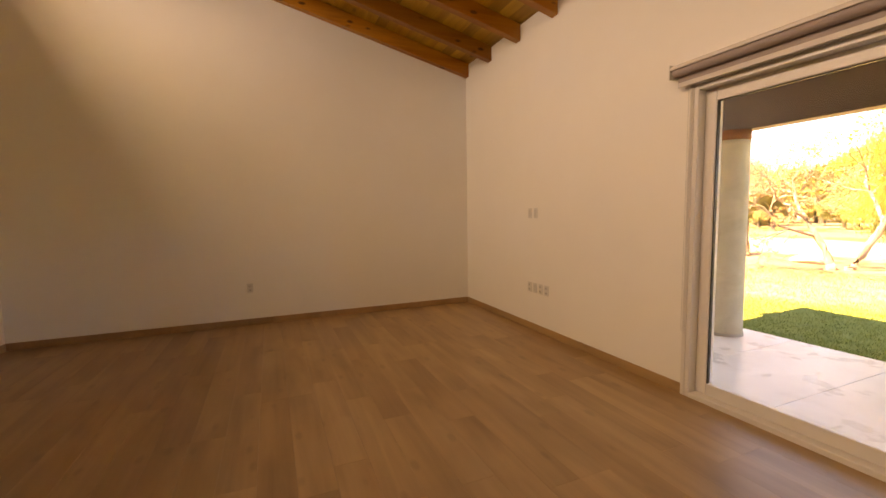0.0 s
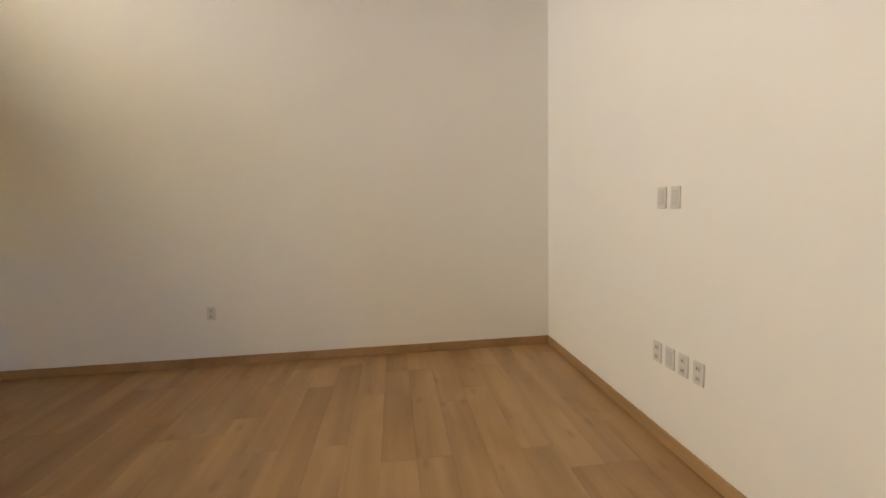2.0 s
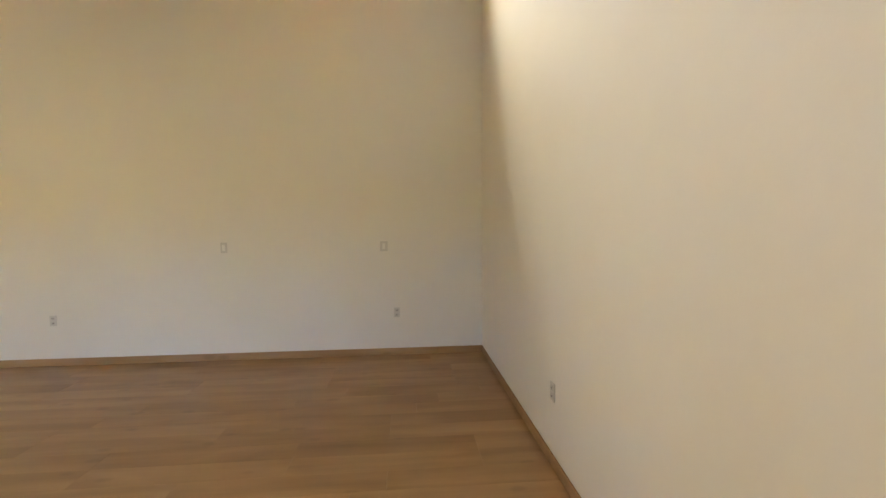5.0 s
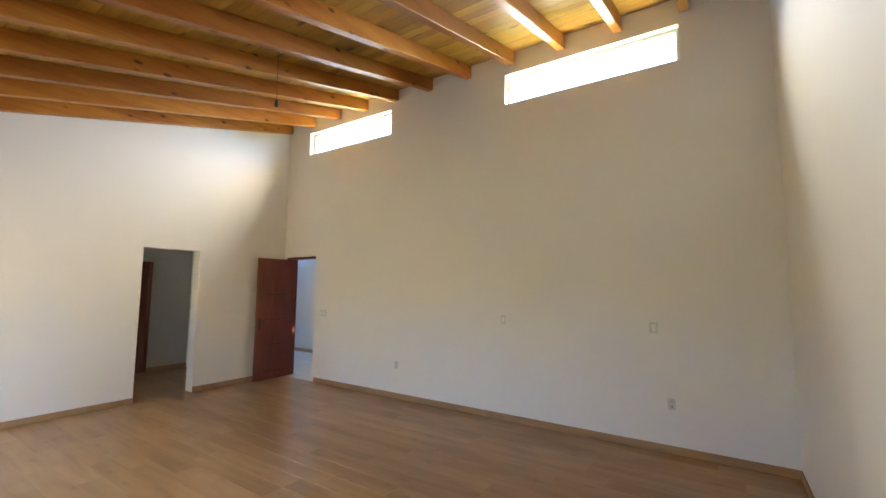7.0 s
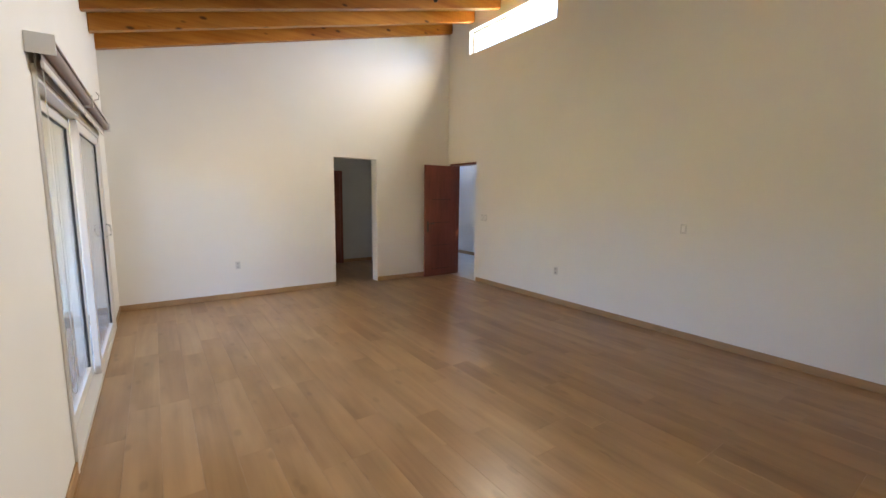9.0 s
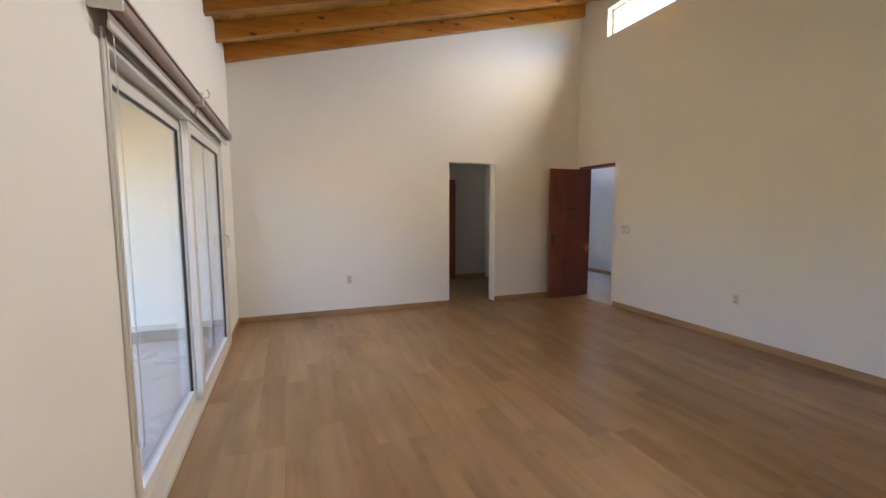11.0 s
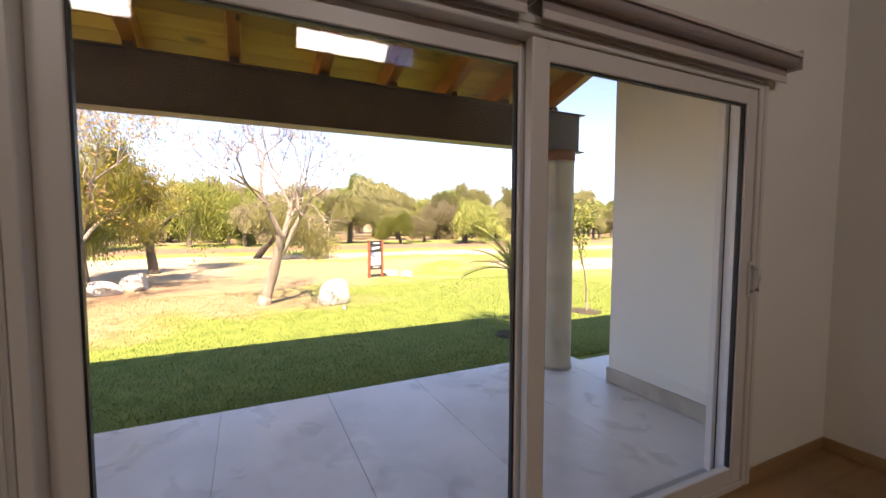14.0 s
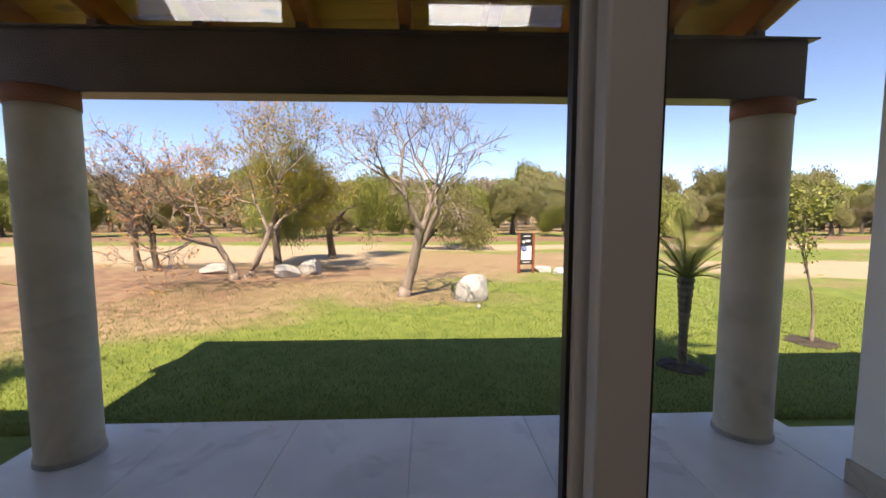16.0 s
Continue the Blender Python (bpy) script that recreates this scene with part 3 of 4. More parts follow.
# ---- entrance door and hall ----
ed = tagged(new("entrance_door"), "dark red mahogany door standing open against the wall", "door", kind="structure")
ed.matrix_basis = pose(-W - 0.11, DOOR0 + 0.06, 0, 0, 0, 1)
leaf_w = 0.765
part("leaf", one(0.0, leaf_w, -0.02, 0.02, 0.008, 2.18, bevel=0.003), "door", ed)
# thin raised black strips: the shade of the panel grooves put into colour
for z0, z1 in ((0.15, 0.55), (0.62, 1.0), (1.07, 1.45), (1.52, 1.94)):
    part("groove_shade", one(0.16, leaf_w - 0.16, 0.0195, 0.0215, z0, z0 + 0.006), "black", ed)
plate_ = part("lock_plate", one(leaf_w - 0.085, leaf_w - 0.045, 0.02, 0.026, 0.90, 1.10, bevel=0.002), "bronze", ed, "dark bronze lock plate")
part("lever", ring_tube(bmesh.new(), [(leaf_w - 0.065, 0.024, 1.06), (leaf_w - 0.065, 0.065, 1.06), (leaf_w - 0.10, 0.07, 1.06), (leaf_w - 0.19, 0.068, 1.058)], [0.009, 0.009, 0.009, 0.007], 8), "bronze", plate_, smooth=True)
part("key_knob", ring_tube(bmesh.new(), [(leaf_w - 0.065, 0.024, 0.965), (leaf_w - 0.065, 0.045, 0.965)], [0.014, 0.011], 10), "bronze", plate_)
fr = tagged(new("door_1"), "dark red wooden frame of the entrance doorway", "door frame", kind="structure")
part("jamb", one(-W - TH - 0.01, -W + 0.012, DOOR0 + 0.001, DOOR0 + 0.035, 0.0, DOORZ - 0.001, bevel=0.003), "door", fr)
part("jamb", one(-W - TH - 0.01, -W - 0.06, DOOR1 - 0.02, DOOR1 - 0.001, 0.0, DOORZ - 0.001, bevel=0.003), "door", fr)
part("head", one(-W - TH - 0.01, -W + 0.012, DOOR0 + 0.035, DOOR1 - 0.001, DOORZ - 0.035, DOORZ - 0.001, bevel=0.003), "door", fr)

HX = -7.5
bm = bmesh.new()
box(bm, HX - 0.2, HX, -11.2, -4.8, -0.1, 2.9)
struct("wall_hall_west", bm, "wall", "bright white hall wall beyond the entrance door", "wall")
bm = bmesh.new()
box(bm, HX, -W - TH, -11.2, -11.0, -0.1, 2.9)
box(bm, HX, -W - TH, -5.0, -4.8, -0.1, 2.9)
box(bm, -W - TH, -W, -11.2, -L - TH, -0.1, 2.9)
struct("wall_hall_ends", bm, "wall", "white hall end walls", "wall")
bm = bmesh.new()
SX0, SX1 = -7.40, -6.90
box(bm, HX - 0.2, SX0, -11.2, -4.8, 2.9, 3.0)
box(bm, SX1, -W - TH - 0.02, -11.2, -4.8, 2.9, 3.0)
box(bm, SX0, SX1, -11.2, -10.4, 2.9, 3.0)
box(bm, SX0, SX1, -7.0, -4.8, 2.9, 3.0)
# unseen upstand, added on the sun's side to keep direct sun out of the opening
box(bm, SX0 - 0.1, SX0, -10.5, -6.9, 3.0, 3.9)
struct("ceiling_hall", bm, "wall", "white hall ceiling with a long skylight opening and an added sun-blocking upstand", "ceiling")
struct("floor_hall", one(HX, -W + 0.02, -11.0, -5.0, -0.1, -0.006), "hall_floor", "pale stone hall floor", "floor")
struct("baseboard", one(HX + 0.001, HX + 0.014, -10.9, -5.1, -0.005, 0.08, bevel=0.003), "skirt", "pale skirting board in the hall", "baseboard")

# ---- passage behind the doorway ----
PYB = -9.87
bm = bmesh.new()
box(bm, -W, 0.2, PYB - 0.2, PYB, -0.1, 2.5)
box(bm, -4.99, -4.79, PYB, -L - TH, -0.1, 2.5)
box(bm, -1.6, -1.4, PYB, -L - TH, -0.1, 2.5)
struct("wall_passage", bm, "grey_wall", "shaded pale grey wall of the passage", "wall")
# an unseen slot is left open beside the east wall to let daylight in
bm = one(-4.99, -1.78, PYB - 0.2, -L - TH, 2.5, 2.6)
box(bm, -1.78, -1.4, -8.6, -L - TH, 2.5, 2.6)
struct("ceiling_passage", bm, "grey_wall", "plain passage ceiling with an added slot open to the sky", "ceiling")
skirting(-4.79, -4.06, PYB + 0.001, PYB + ST)
pd = tagged(new("door_2"), "dark mahogany door in the shaded passage", "door", kind="structure")
part("leaf", one(-3.99, -3.19, PYB + 0.001, PYB + 0.035, 0.005, 2.08, bevel=0.003), "door", pd)
part("jamb", one(-4.05, -3.99, PYB + 0.001, PYB + 0.05, 0.0, 2.13, bevel=0.003), "door", pd)
part("head", one(-3.99, -3.13, PYB + 0.001, PYB + 0.05, 2.08, 2.13, bevel=0.003), "door", pd)

# ---- porch and house outside ----
GX, GY0, GY1 = 2.2, -7.416, -1.50
TZ = -0.08
bm = bmesh.new()
box(bm, TH, 2.47, -7.57, -2.215, -0.35, TZ - 0.012)
box(bm, 0.0, TH, DY0, DY1, -0.12, -0.006)
struct("terrace", bm, "joint", "raised porch terrace slab", "terrace")
WX = 1.60
bm = bmesh.new()
box(bm, 0.2, WX, -13.5, -7.35, -0.2, 3.5)
struct("wall_wing", bm, "ext", "cream rendered end wall beside the porch", "wall")
bm = one(TH + 0.001, WX, -7.35, -7.332, TZ, 0.06, bevel=0.003)
box(bm, WX, WX + 0.016, -13.4, -7.332, TZ - 0.05, 0.06)
struct("trim", bm, "base_stone", "beige stone base strip along the porch wall", "base trim")
struct("walkway", one(WX + 0.02, 2.35, -13.5, -7.575, -0.3, -0.15), "terrace", "grey stone walkway beside the wing", "walkway")
bm = bmesh.new()
box(bm, -W - TH, 0.2, 0.2, 6.0, -0.2, 2.9)
struct("wall_house_end", bm, "ext", "plain cream neighbouring house wall", "wall")

gd = tagged(new("steel_girder"), "dark brown steel girder carrying the porch roof", "girder", kind="structure")
GB, GT = 2.235, 2.636
part("web", one(GX - 0.05, GX + 0.05, GY0, GY1, GB + 0.011, GT - 0.011), "steel", gd)
part("flange", one(GX - 0.09, GX + 0.09, GY0 - 0.05, GY1, GT - 0.011, GT, bevel=0.002), "steel", gd)
part("flange", one(GX - 0.09, GX + 0.09, GY0 - 0.05, GY1, GB, GB + 0.011, bevel=0.002), "steel", gd)
for y in RY:
    part("bracket", one(GX - 0.06, GX + 0.06, y - 0.03, y + 0.03, GT, under_porch(GX + 0.06) + 0.004), "steel", gd)


def column(x, y):
    c = tagged(new("column"), "round weathered concrete porch column with red collar", "column", "porch columns", "structure")
    c.location = (x, y, 0)
    R = 0.178
    part("shaft", lathe(bmesh.new(), [(R + 0.006, TZ + 0.0), (R + 0.006, TZ + 0.03), (R, TZ + 0.06), (R, 1.0), (R - 0.002, 2.07), (R - 0.002, 2.125)], 0, 0, 40), "concrete", c, smooth=True)
    part("base", lathe(bmesh.new(), [(R + 0.012, TZ), (R + 0.010, TZ + 0.02), (R + 0.007, TZ + 0.034)], 0, 0, 40), "grey_rock", c, "stained grey mortar ring")
    part("collar", lathe(bmesh.new(), [(R + 0.004, 2.125), (R + 0.004, GB - 0.004)], 0, 0, 40), "brick_band", c, "red clay collar", smooth=True)


column(GX - 0.01, -7.16)
column(GX - 0.12, -2.56)

# ---- garden ----
GZ = -0.17
bm = bmesh.new()
r = 900.0
n = 60


def gcoord(i, n, r):
    u = 2 * i / n - 1
    return r * u * abs(u) ** 2.2


vs = [[bm.verts.new((gcoord(i, n, r), gcoord(j, n, r), GZ)) for j in range(n + 1)] for i in range(n + 1)]
for i in range(n):
    for j in range(n):
        bm.faces.new((vs[i][j], vs[i + 1][j], vs[i + 1][j + 1], vs[i][j + 1]))
struct("ground", bm, "ground", "mown lawn with dry patches, bare soil and sandy path", "ground")


def rand_unit(rng):
    return Vector((rng.gauss(0, 1), rng.gauss(0, 1), rng.gauss(0, 1))).normalized()


def grow(rng, bm, tips, p, d, length, r, depth, spread=0.6, lift=0.15, segs=4, keep=3, shrink=0.72):
    pts, rad = [p.copy()], [r]
    for i in range(segs):
        d = (d + rand_unit(rng) * 0.16 + Vector((0, 0, lift * 0.25))).normalized()
        p = p + d * (length / segs)
        pts.append(p.copy())
        rad.append(r * (1 - 0.33 * (i + 1) / segs))
        if depth <= 2:
            tips.append((p.copy(), d.copy()))
    ring_tube(bm, pts, rad, 8 if depth > 3 else 5 if depth > 1 else 4, cap=depth == 0)
    if depth == 0:
        return
    for k in range(keep if depth > 1 else keep + 1):
        t = rng.uniform(0.55, 1.0) if k else 1.0
        q = pts[0].lerp(pts[-1], t) if k == 0 else pts[max(1, round(t * segs))]
        nd_ = (d + rand_unit(rng) * spread + Vector((0, 0, lift))).normalized()
        grow(rng, bm, tips, q, nd_, length * shrink * rng.uniform(0.8, 1.15), max(0.005, rad[-1] * 0.76), depth - 1, spread, lift, max(2, segs - 1), keep, shrink)


def leaf_mesh(rng, tips, count, size, jitter, droop=0.0):
    verts, faces = [], []
    for i in range(count):
        p, d = tips[rng.randrange(len(tips))]
        c = p + rand_unit(rng) * jitter * rng.random() ** 0.5
        c.z -= droop * rng.random()
        a = rand_unit(rng)
        if droop:
            a = (a * 0.5 + Vector((0, 0, -1))).normalized()
        u = a.orthogonal().normalized()
        s = size * rng.uniform(0.6, 1.3)
        k = len(verts)
        verts += [c - a * s, c + u * s * 0.42, c + a * s, c - u * s * 0.42]
        faces.append((k, k + 1, k + 2, k + 3))
    me = bpy.data.meshes.new("crown")
    me.from_pydata([tuple(v) for v in verts], [], faces)
    return me


def tree(seed, label, stems, depth, bark_name, leaves, spread=0.62, lift=0.16, keep=3, shrink=0.72, name="tree", group=""):
    """stems: (foot offset, way, length, radius). leaves: (material, count, size, jitter, droop)."""
    rng = random.Random(seed)
    t = tagged(new(name), label, "tree", group)
    tips, bm = [], bmesh.new()
    for foot, way, length, r in stems:
        f = Vector(foot)
        ring_tube(bm, [f + Vector((0, 0, -0.1)), f + Vector((0, 0, 0.05)), f + Vector(way).normalized() * 0.18], [r * 1.4, r * 1.2, r * 1.02], 8)
        grow(rng, bm, tips, f + Vector(way).normalized() * 0.12, Vector(way).normalized(), length, r, depth, spread, lift, 5, keep, shrink)
    part("trunk", bm, bark_name, t, smooth=True)
    for mat, count, size, jit, droop in leaves:
        me = leaf_mesh(rng, tips, count, size, jit, droop)
        me.materials.append(M[mat])
        c = new("crown", me)
        c.parent = t
    return t


# the bare tree and the group in the worn bed
tree(5, "bare pale-barked tree on the lawn", [((0, 0, 0), (-0.03, -0.2, 1), 1.35, 0.115)], 6, "bark_pale", [("leaf_dry", 160, 0.02, 0.08, 0)], 0.95, 0.15, 3, 0.75).matrix_basis = pose(7.63, -4.44, GZ)
tree(12, "thin-leaved tree with last orange leaves", [((0, 0, 0), (0, 0.2, 1), 1.45, 0.105)], 6, "bark_pale", [("leaf_autumn", 2600, 0.04, 0.12, 0)], 0.95, 0.17, 3, 0.78).matrix_basis = pose(9.9, -0.06, GZ) @ Matrix.Scale(0.9, 4)
tree(21, "leaning tree with yellow and orange leaves", [((0, 0, 0), (0.05, -0.6, 1), 1.6, 0.105)], 6, "bark_pale", [("leaf_yellow", 5500, 0.045, 0.35, 0), ("leaf_autumn", 2400, 0.042, 0.25, 0)], 0.95, 0.13, 3, 0.76).matrix_basis = pose(10.26, -0.26, GZ) @ Matrix.Scale(0.9, 4)
tree(33, "bare tree with pale trunk beyond the bed", [((0, 0, 0), (0, 0.15, 1), 1.2, 0.11)], 5, "bark_pale", [("leaf_dry", 2200, 0.03, 0.15, 0)], 0.75, 0.2, 3, 0.78).matrix_basis = pose(11.66, 3.44, GZ) @ Matrix.Scale(0.85, 4)
tree(34, "bare tree with dark trunk beyond the bed", [((0, 0, 0), (0.05, 0.05, 1), 1.2, 0.11)], 5, "bark_dark", [("leaf_dry", 2600, 0.03, 0.15, 0)], 0.75, 0.2, 3, 0.78).matrix_basis = pose(11.57, 2.9, GZ) @ Matrix.Scale(0.85, 4)
tree(36, "spreading yellow-green tree behind the bed", [((0, 0, 0), (0.0, -0.1, 1), 1.6, 0.17)], 5, "bark_dark", [("leaf_yellow", 9000, 0.055, 0.5, 0.1), ("leaf_green", 8000, 0.055, 0.5, 0.2)], 0.85, 0.08, 3, 0.76).matrix_basis = pose(11.98, -0.4, GZ) @ Matrix.Scale(0.75, 4)
tree(37, "green weeping tree behind the bed", [((0, 0, 0), (0.0, 0.1, 1), 1.6, 0.2)], 5, "bark_dark", [("leaf_green", 16000, 0.07, 0.6, 0.9)], 0.85, 0.08, 3, 0.78).matrix_basis = pose(14.6, -1.45, GZ) @ Matrix.Scale(0.75, 4)
tree(38, "dark leaning tree beyond the bare one", [((0, 0, 0), (0.0, -0.5, 1), 1.6, 0.2)], 5, "bark_dark", [("leaf_olive", 14000, 0.07, 0.6, 0.5)], 0.85, 0.08, 3, 0.78).matrix_basis = pose(19.5, -4.6, GZ) @ Matrix.Scale(0.8, 4)

# woods on the far side, some kinds repeated
kinds = [
    tree(51, "dense green weeping tree at the far side", [((0, 0, 0), (0.05, 0.1, 1), 1.5, 0.22)], 5, "bark_dark", [("leaf_green", 26000, 0.085, 0.5, 1.1)], 0.85, 0.10, 3, 0.80, group="far woods"),
    tree(52, "olive-green tree at the far side", [((0, 0, 0), (-0.1, 0, 1), 1.25, 0.22)], 5, "bark_dark", [("leaf_olive", 24000, 0.08, 0.45, 0.4)], 0.95, 0.08, 3, 0.80, group="far woods"),
    tree(53, "grey-brown half-bare tree at the far side", [((0, 0, 0), (0.1, 0.1, 1), 1.05, 0.2)], 5, "bark_dark", [("leaf_dry", 14000, 0.07, 0.4, 0.25), ("leaf_olive", 8000, 0.075, 0.4, 0.3)], 1.0, 0.06, 3, 0.80, group="far woods"),
]
for i, k in enumerate(kinds):
    k.matrix_basis = pose(44 + 2 * i, -4 - 9 * i, GZ)
rng = random.Random(4)
spots = []
for row, (xr, step, sc) in enumerate(((31.0, 2.5, 0.85), (38.0, 2.7, 1.1), (47.0, 3.2, 1.42), (60.0, 4.6, 1.9))):
    y = -75.0
    while y < 62:
        spots.append((xr + rng.uniform(-2.5, 2.5), y + rng.uniform(-1, 1), sc * rng.uniform(0.75, 1.15)))
        y += step
for x, y, s in spots:
    if x < 33.5 and -30 < y < -12 and rng.random() < 0.35:
        continue
    k = kinds[rng.choices((0, 1, 2), (4, 4, 2) if y > -8 else (3, 5, 4))[0]]
    sink = rng.choice((0, 0, 0, 0.9)) if x > 34 else rng.choice((0, 0, 0, 0.5))
    copy_thing(k, pose(x, y, GZ - sink * s, 0, 0, rng.uniform(0, 360)) @ Matrix.Scale(s, 4) @ Matrix.Diagonal((1, 1, rng.uniform(0.85, 1.2), 1)))
for x, y, s in ((-16, -3, 1.2), (-18, 3, 1.3), (-17, -9, 1.2), (-20, -15, 1.3)):
    copy_thing(kinds[1], pose(x, y, GZ, 0, 0, 40 * x) @ Matrix.Scale(s, 4))


def mulch(x, y, r, label):
    bm = bmesh.new()
    rng = random.Random(int(x * 100))
    c = bm.verts.new((x, y, GZ + 0.025))
    rings = []
    for q, z in ((0.5, 0.02), (0.85, 0.012), (1.0, -0.012)):
        rings.append([bm.verts.new((x + r * q * rng.uniform(0.86, 1.12) * math.cos(a * 0.2618), y + r * q * rng.uniform(0.86, 1.12) * math.sin(a * 0.2618), GZ + z + rng.uniform(-0.01, 0.012))) for a in range(24)])
    for a in range(24):
        bm.faces.new((c, rings[0][a], rings[0][(a + 1) % 24]))
        for p, q in zip(rings, rings[1:]):
            bm.faces.new((p[a], q[a], q[(a + 1) % 24], p[(a + 1) % 24]))
    tagged(mesh_ob("mulch_bed", bm, "mulch"), label, "mulch bed")


def palm(x, y):
    rng = random.Random(8)
    p = tagged(new("palm_tree"), "small feathery palm with scaly trunk on the lawn", "palm tree")
    p.location = (x, y, GZ)
    H = 0.98
    bm = bmesh.new()
    prof = []
    for i in range(27):
        z = H * i / 26
        base = 0.045 + 0.035 * max(0, (z - 0.4)) / 0.5
        prof.append((base * (1.07 if i % 2 else 0.94), z))
    lathe(bm, prof, 0, 0, 14)
    part("trunk", bm, "bark_palm", p)
    for k in range(20):
        az = k * 2.4
        el = 1.4 - 1.1 * (k / 19.0)
        ln = rng.uniform(0.70, 0.92)
        bm = bmesh.new()
        pts = []
        pos, e = Vector((0, 0, H - 0.03)), el
        for s in range(9):
            pts.append(pos.copy())
            dirv = Vector((math.cos(az) * math.cos(e), math.sin(az) * math.cos(e), math.sin(e)))
            pos = pos + dirv * ln / 8
            e -= 0.10
        ring_tube(bm, pts, [0.010 * (1 - 0.09 * i) for i in range(9)], 4)
        side = Vector((-math.sin(az), math.cos(az), 0))
        for s in range(1, 33):
            t = s / 4.0
            i = min(7, int(t))
            q = pts[i].lerp(pts[i + 1], t - i)
            dv = (pts[i + 1] - pts[i]).normalized()
            reach = 0.19 * math.sin(math.pi * min(1, (s + 3) / 37.0)) + 0.03
            for sg in (-1, 1):
                tip = q + (side * sg * 0.8 + dv * 0.7 + Vector((0, 0, 0.18))).normalized() * reach
                wv = dv * 0.008
                bm.faces.new([bm.verts.new(v) for v in (q - wv, q + wv, tip)])
        part("frond", bm, "frond", p)


mulch(3.68, -7.66, 0.27, "dark mulch ring round the small palm")
palm(3.68, -7.66)
mulch(3.0, -0.35, 0.27, "dark mulch ring round the second palm")
palm(3.0, -0.35)
mulch(4.42, -9.84, 0.30, "dark mulch ring round the young tree")
yt = tree(71, "young slim tree with small green leaves", [((0, 0, 0), (0, 0, 1), 1.1, 0.02)], 3, "bark_pale", [("leaf_green", 1100, 0.035, 0.16, 0)], 0.7, 0.25, 4, 0.52)
yt.matrix_basis = pose(4.42, -9.84, GZ)


def rock(seed, x, y, sx, sy, sz, mat, label):
    rng = random.Random(seed)
    bm = bmesh.new()
    bmesh.ops.create_icosphere(bm, subdivisions=3, radius=1.0)
    cuts = [(rand_unit(rng), rng.uniform(0.55, 0.85)) for _ in range(11)]
    for v in bm.verts:
        for nrm, h in cuts:
            d = v.co.dot(nrm)
            if d > h:
                v.co -= nrm * (d - h)
        v.co *= 1 + 0.07 * noise.noise(v.co * 2.5 + Vector((seed, 0, 0)))
        v.co = Vector((v.co.x * sx, v.co.y * sy, max(-0.35, v.co.z) * sz))
    o = tagged(mesh_ob("boulder", bm, mat), label, "boulder", "garden boulders")
    o.location = (x, y, GZ + 0.3 * sz)


rock(1, 7.35, -5.74, 0.36, 0.48, 0.40, "rock", "large white faceted boulder on the lawn")
rock(2, 10.3, -1.15, 0.3, 0.42, 0.25, "rock", "low white boulder beside the leaning tree")
rock(3, 10.9, -1.66, 0.34, 0.42, 0.34, "grey_rock", "grey rough boulder beside the white one")
rock(4, 11.05, 0.91, 0.34, 0.54, 0.23, "grey_rock", "low grey boulder behind the tree")
rock(5, 11.0, -8.19, 0.21, 0.27, 0.17, "rock", "small white boulder near the sign")
rock(6, 10.55, -8.57, 0.17, 0.25, 0.15, "rock", "small white boulder near the sign")
bm = lathe(bmesh.new(), [(0.035, GZ - 0.01), (0.04, GZ + 0.03), (0.03, GZ + 0.07), (0.012, GZ + 0.085)], 6.48, -5.79, 12)
tagged(mesh_ob("tee_marker", bm, "rock", smooth=True), "small white marker on the lawn", "marker")

# hole sign
sg = tagged(new("golf_sign"), "course sign with red posts and the number 18", "sign")
sg.matrix_basis = pose(10.78, -7.66, GZ, 0, 0, -90 + 12) @ Matrix.Scale(0.92, 4)
part("post", one(-0.27, -0.20, -0.035, 0.035, -0.05, 1.22, bevel=0.006), "sign_red", sg)
part("post", one(0.20, 0.27, -0.035, 0.035, -0.05, 1.22, bevel=0.006), "sign_red", sg)
bd = part("board", one(-0.199, 0.199, -0.015, 0.015, 0.26, 1.2, bevel=0.004), "sign_dark", sg)
part("map_panel", one(-0.17, 0.17, -0.02, -0.0155, 0.4, 0.82), "sign_white", bd, "pale course map panel")
disc = ring_tube(bmesh.new(), [(-0.075, -0.0205, 0.75), (-0.075, -0.025, 0.75)], [0.095, 0.095], 24)
part("number_disc", disc, "sign_blue", bd, "blue disc with number")
for x0, x1, z in ((-0.10, 0.13, 1.11), (-0.02, 0.14, 0.98), (-0.02, 0.12, 0.94), (-0.11, 0.12, 0.32)):
    part("print_bar", one(x0, x1, -0.018, -0.0155, z, z + 0.028), "sign_white", bd)
part("emblem", ring_tube(bmesh.new(), [(-0.09, -0.0155, 0.95), (-0.09, -0.018, 0.95)], [0.045, 0.045], 16), "sign_white", bd)
txt = bpy.data.curves.new("number", "FONT")
txt.body, txt.size, txt.align_x, txt.align_y, txt.extrude = "18", 0.15, "CENTER", "CENTER", 0.001
txt.materials.append(M["sign_white"])
tx = new("number", txt)
tx.parent = bd
tx.matrix_basis = pose(-0.075, -0.027, 0.75, 90, 0, 0)

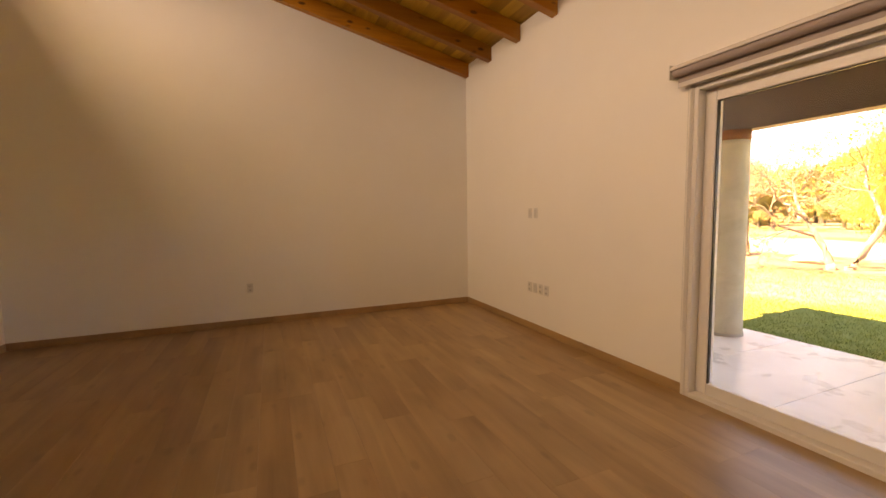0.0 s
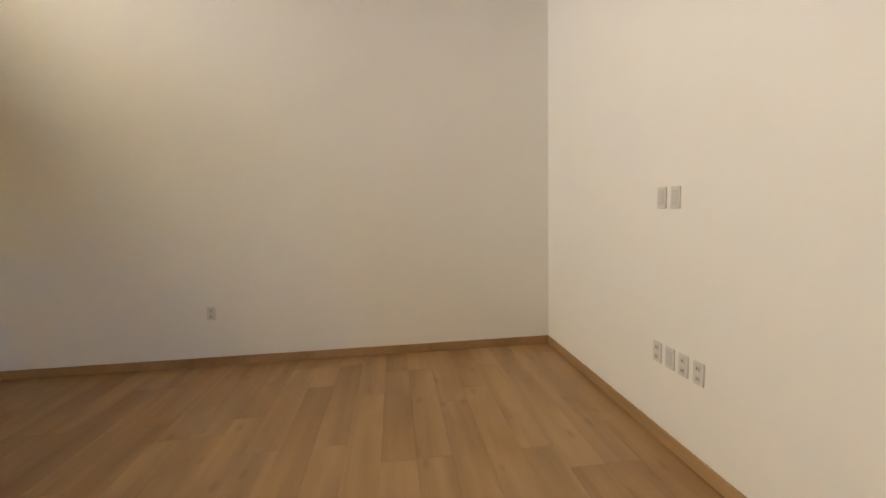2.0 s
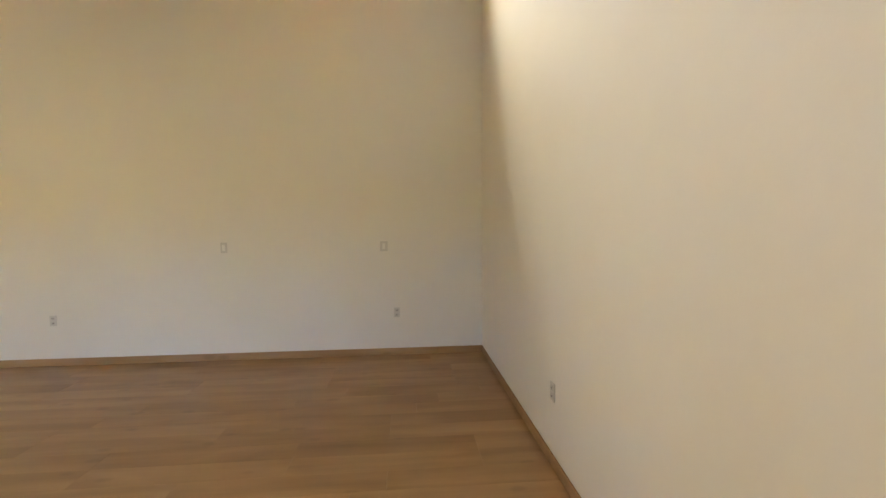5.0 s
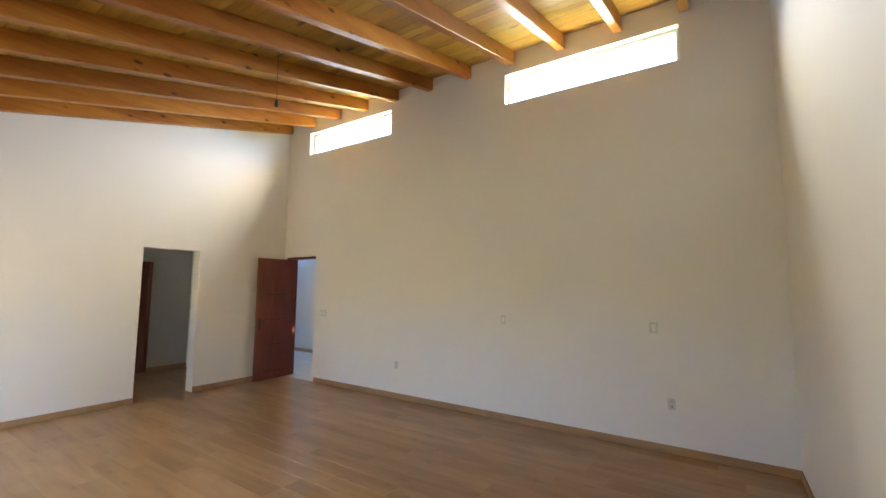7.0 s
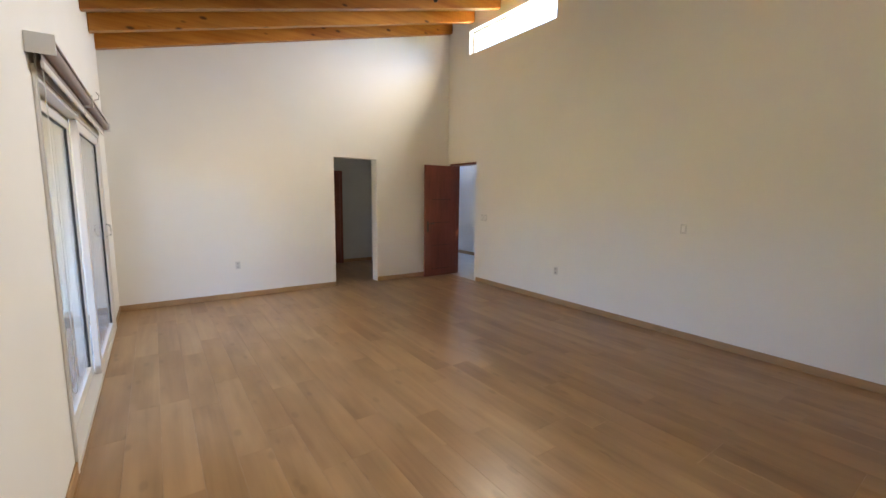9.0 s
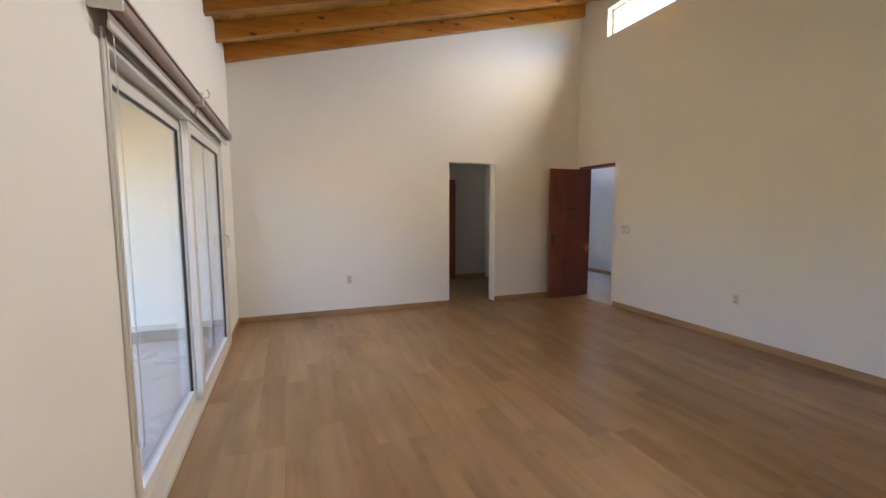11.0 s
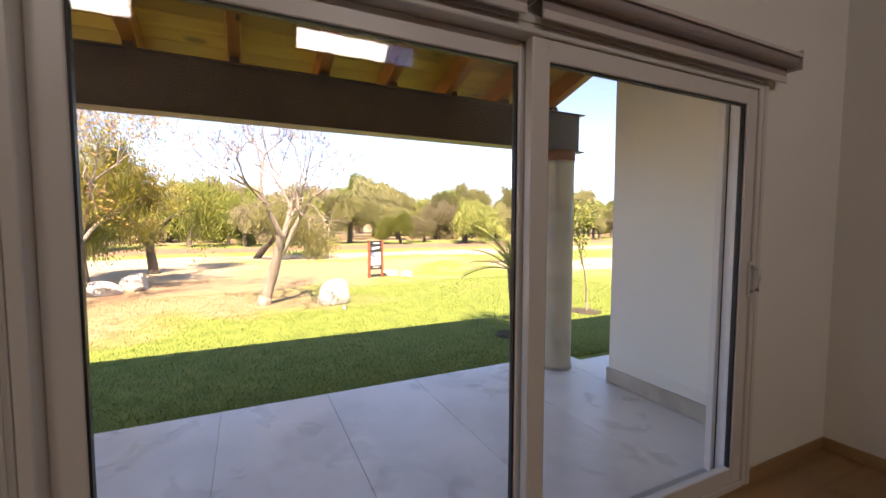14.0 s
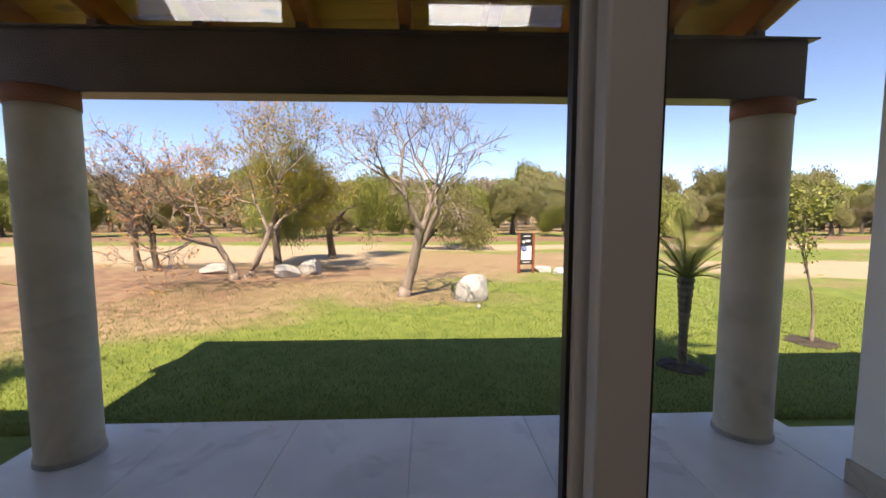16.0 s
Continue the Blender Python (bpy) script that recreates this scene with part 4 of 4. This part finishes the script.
# lawn blades near the porch
rg = np.random.default_rng(3)
N = 90000
bx = 2.49 + 7.0 * rg.random(N) ** 1.9
by = -13.0 + 14.0 * rg.random(N)
hgt = rg.uniform(0.018, 0.045, N)
ang = rg.random(N) * 6.283
lean = rg.normal(0, 0.018, (N, 2))
wd = 0.0035
co = np.empty((N, 3, 3))
co[:, 0] = np.stack((bx - wd * np.cos(ang), by - wd * np.sin(ang), np.full(N, GZ - 0.002)), 1)
co[:, 1] = np.stack((bx + wd * np.cos(ang), by + wd * np.sin(ang), np.full(N, GZ - 0.002)), 1)
co[:, 2] = np.stack((bx + lean[:, 0], by + lean[:, 1], GZ + hgt), 1)
me = bpy.data.meshes.new("grass")
me.from_pydata(co.reshape(-1, 3).tolist(), [], np.arange(3 * N).reshape(-1, 3).tolist())
me.materials.append(M["blade"])
tagged(new("grass", me), "short mown green lawn grass beside the porch", "grass", kind="stuff")

# ---- pieces: floor planks and terrace slabs ----
fl = struct("floor", one(-W, 0.0, -9.87, 0.0, -0.12, -0.012), "skirt", "oak-look plank floor throughout the room", "floor")
PW, PL = 0.192, 1.22
meshes = {}
rng = random.Random(77)


def plank(x0, x1, y0, y1):
    w, l = round(x1 - x0 - 0.0006, 4), round(y1 - y0 - 0.0006, 4)
    if w < 0.01 or l < 0.01:
        return
    if (w, l) not in meshes:
        bm = one(-w / 2, w / 2, -l / 2, l / 2, -0.011, 0.0, bevel=0.0006)
        me_ = bpy.data.meshes.new("plank")
        bm.to_mesh(me_)
        bm.free()
        me_.materials.append(M["oak"])
        meshes[(w, l)] = me_
    o = new("plank", meshes[(w, l)])
    o.parent = fl
    o.location = ((x0 + x1) / 2, (y0 + y1) / 2, 0)


def plank_rows(xa, xb, ya, yb):
    x = xa
    while x < xb - 0.005:
        x1 = min(x + PW, xb)
        y = ya - rng.choice((0.0, 0.2, 0.4, 0.6, 0.8, 1.0))
        while y < yb - 0.005:
            plank(x, x1, max(y, ya), min(y + PL, yb))
            y += PL
        x = x1


plank_rows(-W + 0.001, -0.001, -L, -0.001)
plank_rows(-4.78, -1.65, -9.86, -L)

tr = bpy.data.objects["terrace"]
for i in range(6):
    y0, y1 = -7.33 + i * 0.852, -7.33 + i * 0.852 + 0.8495
    bm = one(TH + 0.002, 2.47, y0, y1, TZ - 0.03, TZ, bevel=0.0015)
    part("slab", bm, "terrace", tr)
part("slab", one(WX + 0.02, 2.47, -7.55, -7.333, TZ - 0.03, TZ, bevel=0.0015), "terrace", tr)
